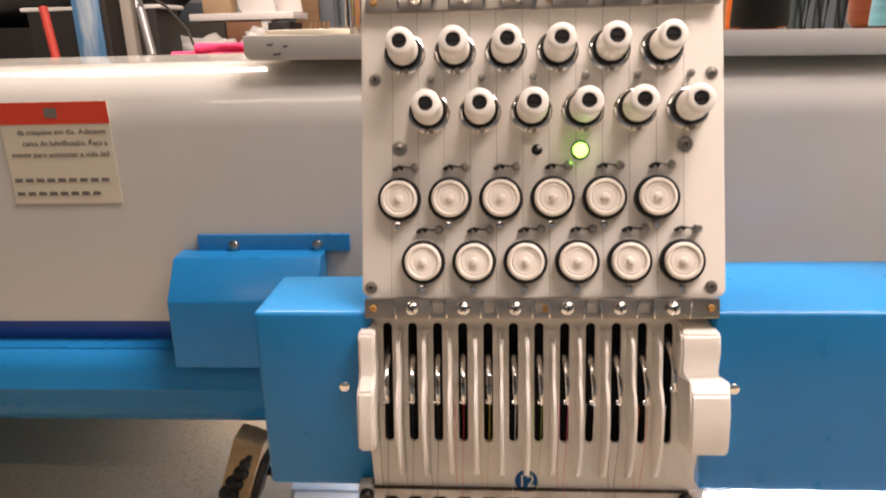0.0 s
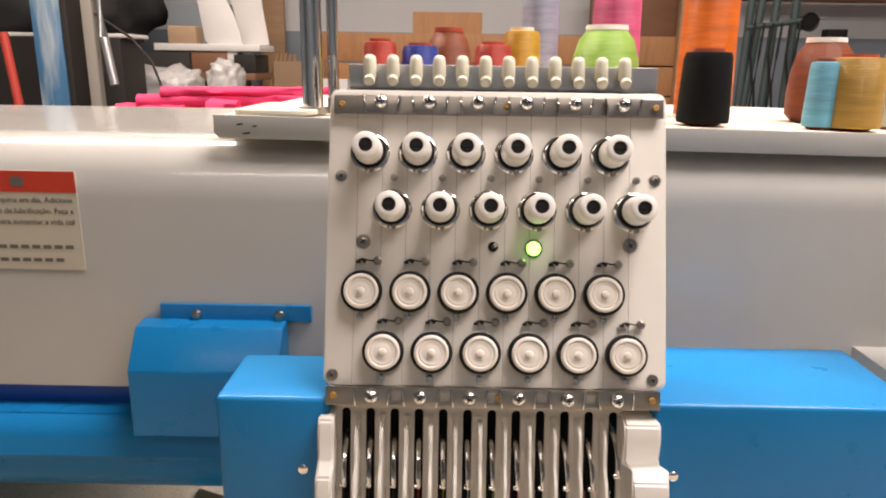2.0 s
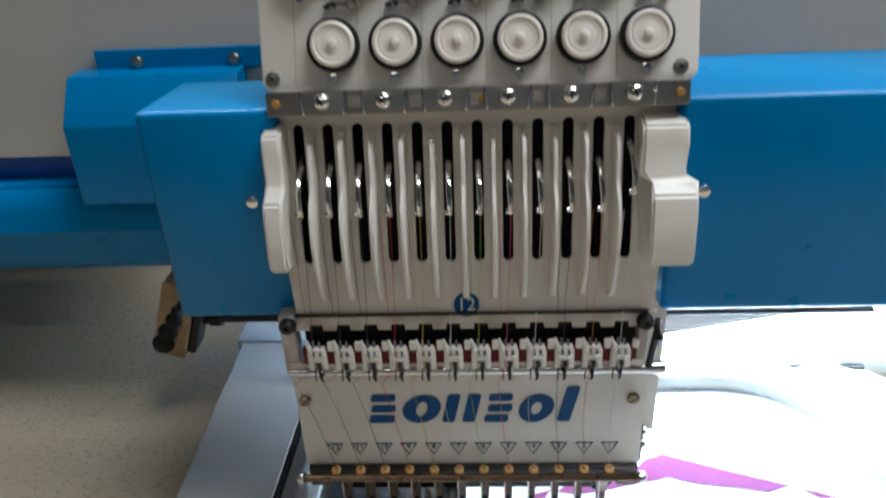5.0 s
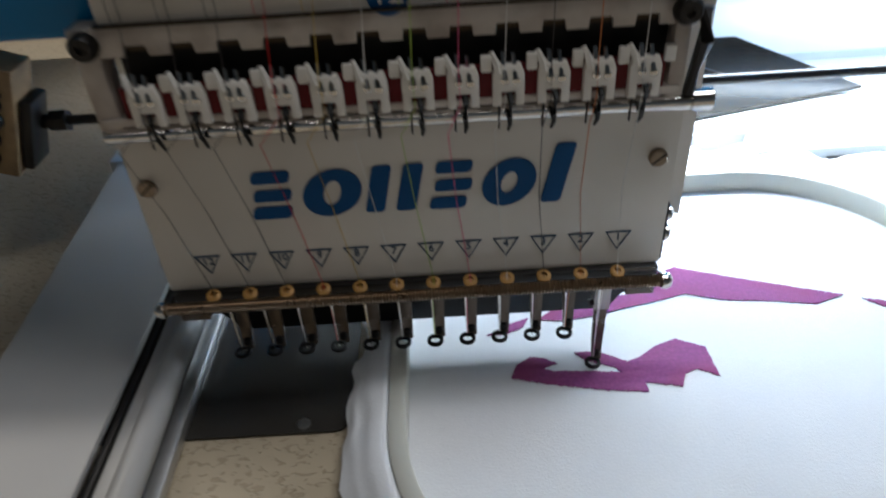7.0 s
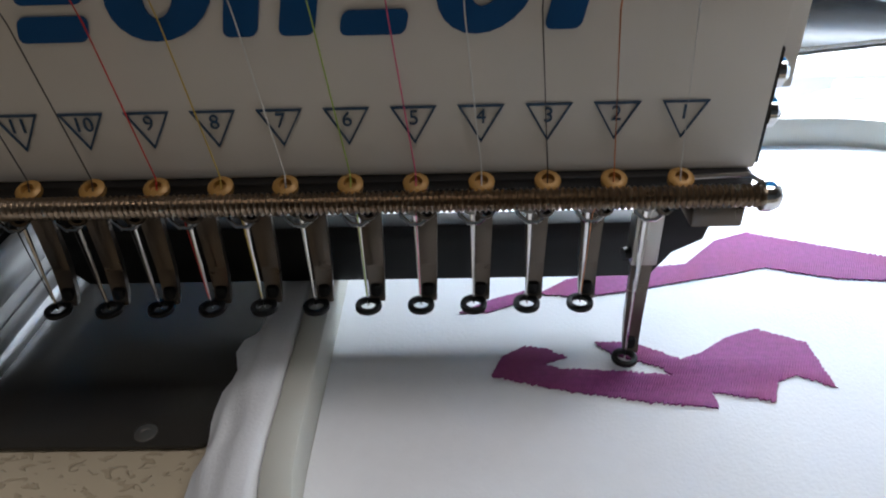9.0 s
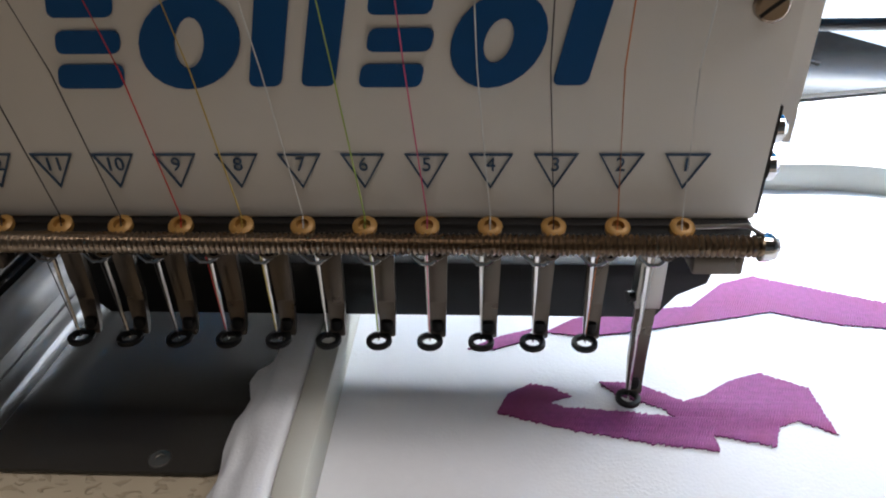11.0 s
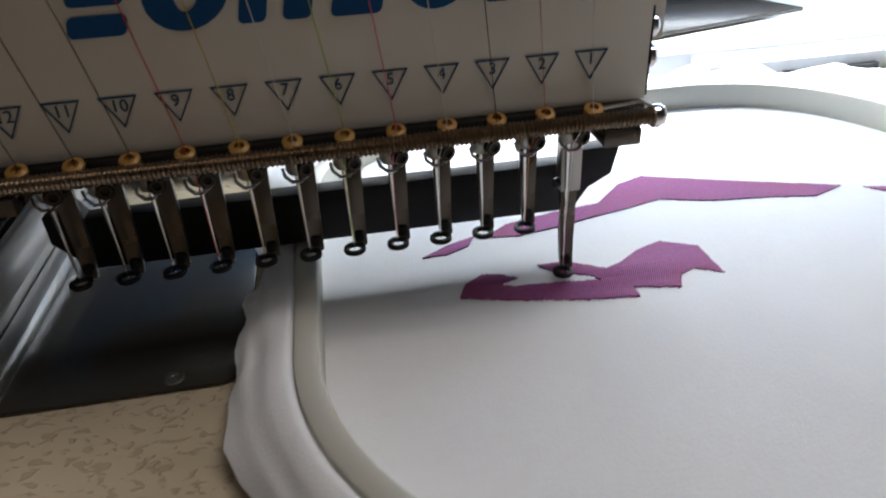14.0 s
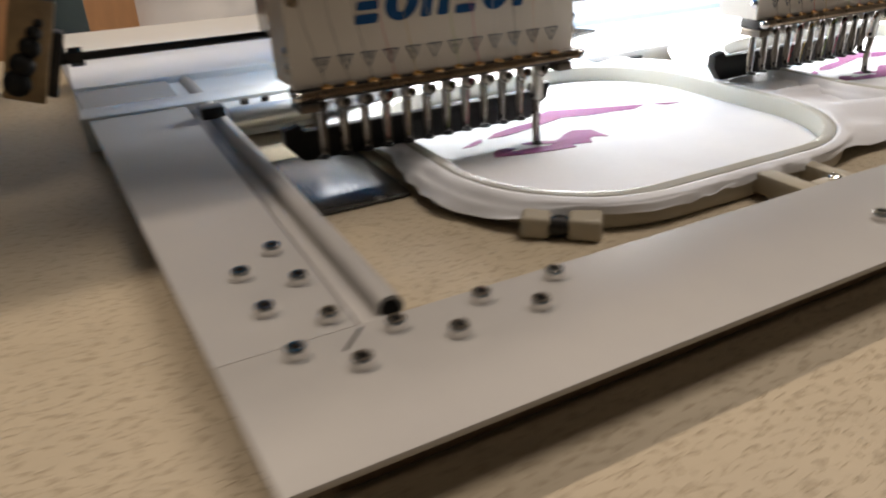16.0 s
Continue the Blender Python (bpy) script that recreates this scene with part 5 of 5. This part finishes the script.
M_BROWN = material("dark_stained_board", (0.22, 0.10, 0.05), 0.6, vary=0.2, scale=8, stretch=(1, 1, 5))

# near bench with the pink bundle
bench("work_bench", -0.62, -0.12, 0.60, 0.98, 0.262, M_WOOD, "wooden work bench behind the machine")
bundle = thing("cloth_bundle", (-0.36, 0.72, 0.262), "long bundle of folded bright pink cloth on the bench", "cloth")
def folded(x0, x1, y, z0, z1, depth, seed):
    """One soft fold of cloth: a flat roll whose section wanders along its length."""
    bm = bmesh.new()
    rows, n, m = [], 48, 18
    for i in range(n + 1):
        x = x0 + (x1 - x0) * i / n
        ring = []
        for k in range(m):
            a = 2 * math.pi * k / m
            c, sn = math.cos(a), math.sin(a)
            r = 1 + 0.16 * noise.noise(Vector((x * 22, 2.1 * c + seed, 2.1 * sn))) + 0.07 * noise.noise(Vector((x * 70, 4 * c, 4 * sn + seed)))
            yy = math.copysign(abs(c) ** 0.55, c) * depth * r
            zz = math.copysign(abs(sn) ** 0.55, sn) * (z1 - z0) / 2 * r
            ring.append(bm.verts.new((x, y + yy, max(z0, (z0 + z1) / 2 + zz))))
        rows.append(ring)
    for a, b in zip(rows, rows[1:]):
        for k in range(m):
            bm.faces.new((a[k], b[k], b[(k + 1) % m], a[(k + 1) % m]))
    bm.faces.new(rows[0])
    bm.faces.new(rows[-1])
    return bm


for k, (x0, x1, y, z0, z1, turn) in enumerate(((-0.46, -0.17, 0.72, 0.262, 0.302, 10), (-0.45, -0.16, 0.735, 0.298, 0.318, 14), (-0.42, -0.18, 0.74, 0.314, 0.328, 15), (-0.47, -0.38, 0.695, 0.262, 0.306, 8), (-0.345, -0.305, 0.690, 0.262, 0.312, 7))):
    cx = (x0 + x1) / 2
    part("fold", folded(x0, x1, y, z0, z1, 0.03, 3.7 * k), M_PINK, bundle, "pink folded cloth", Matrix.Translation((cx, y, 0)) @ Matrix.Rotation(radians(turn), 4, "Z") @ Matrix.Translation((-cx, -y, 0)), smooth=70)
crate("cloth_crate", -0.62, -0.035, 1.10, 1.45, FLOOR, 0.11, M_WOODR, "orange wooden crate standing behind the bench", "crate")
crumple("pale_bag", -0.10, 0.24, 1.15, 1.5, FLOOR, 0.105, M_PAPERW, "pale blue-white plastic sack behind the machine", "sack", 0.03)
crate("dark_cabinet", 0.26, 0.9, 1.1, 1.5, FLOOR, 0.15, M_DARK_SHADED, "low dark cabinet behind the machine", "cabinet")

# middle distance
post = thing("steel_post", (-1.065, 1.62, FLOOR), "scuffed blue painted steel post", "post")
part("flange", join(box(-1.105, -1.030, 1.60, 1.612, FLOOR, CEIL, 0.002), box(-1.072, -1.062, 1.612, 1.67, FLOOR, CEIL)), M_POST, post)
# the post's side away from the light, its shade given as near-black colour
part("shade_side", box(-1.028, -1.012, 1.60, 1.68, FLOOR, CEIL, 0.002), M_DARK_SHADED, post, "shaded side of the post, shade put in as dark colour")
M_GREYWOOD = material("weathered_wood", (0.22, 0.20, 0.175), 0.7, vary=0.25, scale=14, stretch=(1, 1, 0.2), bump=0.1)
crate("wooden_post", -0.985, -0.955, 1.62, 1.65, FLOOR, 0.52, M_GREYWOOD, "weathered grey-brown upright timber", "timber")
solo("grey_pipe", sweep([(-0.945, 1.62, 0.9), (-0.94, 1.62, 0.55), (-0.925, 1.61, 0.42), (-0.905, 1.60, 0.30)], 0.011, 12), M_ALU, "bent grey metal pipe hanging down", "pipe", base=(0, 0, 0))
solo("red_rod", rod((-1.195, 1.62, 0.43), (-1.085, 1.58, FLOOR), 0.0115, seg=14), M_REDPAINT, "leaning red painted rod", "rod")
solo("hanging_cable", sweep([(-0.97, 1.635, 0.49), (-0.85, 1.60, 0.42), (-0.78, 1.55, 0.36), (-0.70, 1.42, 0.28), (-0.66, 1.35, 0.18)], 0.0035, 6), M_DARK_SHADED, "thin dark cable hanging down behind the bench", "cable")
crumple("covered_machine", -2.3, -1.22, 2.3, 3.0, 0.40, 1.0, M_GREY, "large machine under a grey cover", "covered machine", 0.05)
# one dark block stands for the shadows under the covered machine
crate("dark_shelf", -2.4, -0.95, 2.28, 3.05, FLOOR, 0.395, M_DARK_SHADED, "dark shelf of boxes, its shade put into one dark block", "shelf")
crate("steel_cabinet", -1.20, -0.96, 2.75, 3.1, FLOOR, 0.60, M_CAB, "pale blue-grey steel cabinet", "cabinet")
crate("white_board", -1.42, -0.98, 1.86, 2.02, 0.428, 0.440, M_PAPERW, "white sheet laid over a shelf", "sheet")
crate("shelf_stand", -1.40, -1.00, 1.86, 2.02, FLOOR, 0.4278, M_DARK_SHADED, "dark stand under the white sheet", "stand")
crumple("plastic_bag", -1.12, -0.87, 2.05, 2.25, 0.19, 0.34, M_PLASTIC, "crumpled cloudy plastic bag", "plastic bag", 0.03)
crate("low_box", -1.15, -0.60, 2.04, 2.27, FLOOR, 0.19, M_DARK_SHADED, "dark low box under the bags", "box")
crumple("plastic_bag", -0.83, -0.72, 2.06, 2.2, 0.19, 0.36, M_PLASTIC, "bundle wrapped in clear plastic film", "plastic bag", 0.02)
stand = thing("paper_stand", (-0.9, 2.4, FLOOR), "dark stand loaded with boxes and white paper", "stand")
part("upright", box(-0.94, -0.89, 2.36, 2.44, FLOOR, 0.30, 0.003), M_DARK_SHADED, stand)
part("board", box(-1.06, -0.72, 2.28, 2.52, 0.30, 0.325, 0.003), M_BROWN, stand)
crate("brown_box", -1.05, -0.82, 2.30, 2.50, 0.3252, 0.40, M_BROWN, "dark brown wooden box on the stand", "box")
crate("dark_box", -0.80, -0.72, 2.30, 2.48, 0.3252, 0.39, M_DARK_SHADED, "dark box on the stand", "box")
crate("paper_slab", -1.08, -0.70, 2.29, 2.50, 0.4002, 0.425, M_PAPERW, "flat slab of white paper sheets", "paper")
crate("small_carton", -1.03, -0.93, 2.30, 2.38, 0.4252, 0.485, M_CARD, "small cardboard carton with a white label", "carton")
solo("paper_drape", sheet([[(-0.93, 0.62), (-0.83, 0.60), (-0.79, 0.52), (-0.765, 0.43), (-0.80, 0.37), (-0.83, 0.33), (-0.865, 0.40), (-0.90, 0.44)]], 0.012, 0.003), M_PAPERW, "hanging crumpled white paper", "paper", m=lean(2.275, 0, 4))
solo("paper_fan", sheet([[(-0.90, 0.86), (-0.77, 0.88), (-0.70, 0.428), (-0.80, 0.428)]], 0.01, 0.002), M_PAPERW, "upright white paper sheets", "paper", m=lean(2.40, 0, 3))
crate("carton", -0.82, -0.60, 2.9, 3.1, FLOOR, 0.37, M_CARD, "open brown cardboard carton", "carton", turn=8)
crate("carton_flap", -0.66, -0.60, 2.86, 2.88, 0.20, 0.43, M_CARD, "bent brown cardboard flap on a carton", "cardboard", turn=20)
crate("carton", -0.58, -0.45, 2.7, 2.8, FLOOR, 0.30, M_PAPERW, "white carton with a dark printed side", "carton")
for k in range(5):
    solo("wood_stick", rod((-0.98 + 0.022 * k, 2.68, FLOOR), (-0.80 + 0.02 * k, 2.95, 0.40), 0.008, seg=8), M_WOOD, "thin wooden stick leaning on the cartons", "stick", group="wooden sticks")
crate("tall_plank", -0.965, -0.845, 3.30, 3.335, FLOOR, 1.0, M_WOOD, "tall pale plank leaning against the wall", "plank")
crate("wall_pipe", -1.17, -1.145, 3.33, 3.36, 0.30, 1.2, M_CAB, "grey cable duct on the wall", "duct")
fence = thing("board_partition", (0.2, 3.05, FLOOR), "low partition of orange-brown wooden boards", "partition")
for k in range(8):
    z = FLOOR + 0.135 * k
    piece("board", mesh_of(box(-0.62, 1.06, -0.012, 0.012, 0.0, 0.128, 0.003), "board", M_WOODR, Vector((0.2, 0, 0))), fence, (0, 0.006 * (k % 2), 0.135 * k))
crate("ply_sheet", -0.20, 0.12, 3.10, 3.14, FLOOR, 0.60, M_WOODR, "upright sheet of plywood behind the boards", "plywood")
crate("stained_board", 0.62, 1.03, 3.10, 3.15, FLOOR, 0.85, M_BROWN, "dark brown wooden panel behind the boards", "panel")
crate("stained_board", 1.0, 1.03, 3.0, 3.05, FLOOR, 0.80, M_WOOD, "narrow pale wooden upright timber", "timber")
rack = thing("steel_rack", (1.25, 2.62, FLOOR), "dark green steel rack with hanging cables", "rack")
for x0, x1, z0 in ((1.16, 1.13, 0.9), (1.26, 1.22, 0.9), (1.33, 1.32, 0.9), (1.20, 1.11, 0.7)):
    part("upright", rod((x0, 2.62, z0), (x1, 2.62, FLOOR), 0.016, seg=10), M_GREEN, rack)
part("crossbar", rod((1.14, 2.61, 0.52), (1.42, 2.61, 0.56), 0.011, seg=10), M_GREEN, rack)
for k in range(6):
    x = 1.17 + 0.035 * k
    part("cable", sweep([(x, 2.60, 0.54), (x - 0.01, 2.59, 0.42), (x + 0.015 * (-1) ** k, 2.595, 0.30), (x + 0.01, 2.60, 0.12)], 0.005, 6), M_DARK_SHADED, rack, "dark hanging cable")
fan = thing("wall_fan", (1.38, 2.62, 0.5), "small dark wall fan", "fan")
part("motor", rod((1.38, 2.66, 0.545), (1.38, 2.60, 0.545), 0.028, seg=16), M_DARK, fan)
part("guard", lathe([(0.034, 0), (0.037, 0.004), (0.034, 0.008), (0.030, 0.004)], (1.38, 2.60, 0.545), (0, -1, 0), 24), M_DARK, fan, "dark rim")
crate("wall_box", 1.83, 1.93, 3.33, 3.392, 0.46, 0.56, M_DARK_SHADED, "small dark electric box on the wall", "electric box")
crate("roof_beam", 1.35, 2.6, 3.2, 3.3, 0.68, 0.76, M_BROWN, "dark brown timber across the wall", "timber")
crate("side_table", 1.70, 2.5, 2.9, 3.3, 0.27, 0.30, M_WOODR, "wooden table top by the wall", "table")
crate("side_cabinet", 1.72, 2.48, 2.92, 3.28, FLOOR, 0.2698, M_CAB, "grey cabinet by the wall", "cabinet")
for k in range(3):
    solo("wood_stick", rod((1.10 + 0.025 * k, 2.7, FLOOR), (0.96 + 0.02 * k, 2.85, 0.30), 0.009, seg=8), M_WOOD, "thin wooden stick leaning in the corner", "stick", group="wooden sticks")
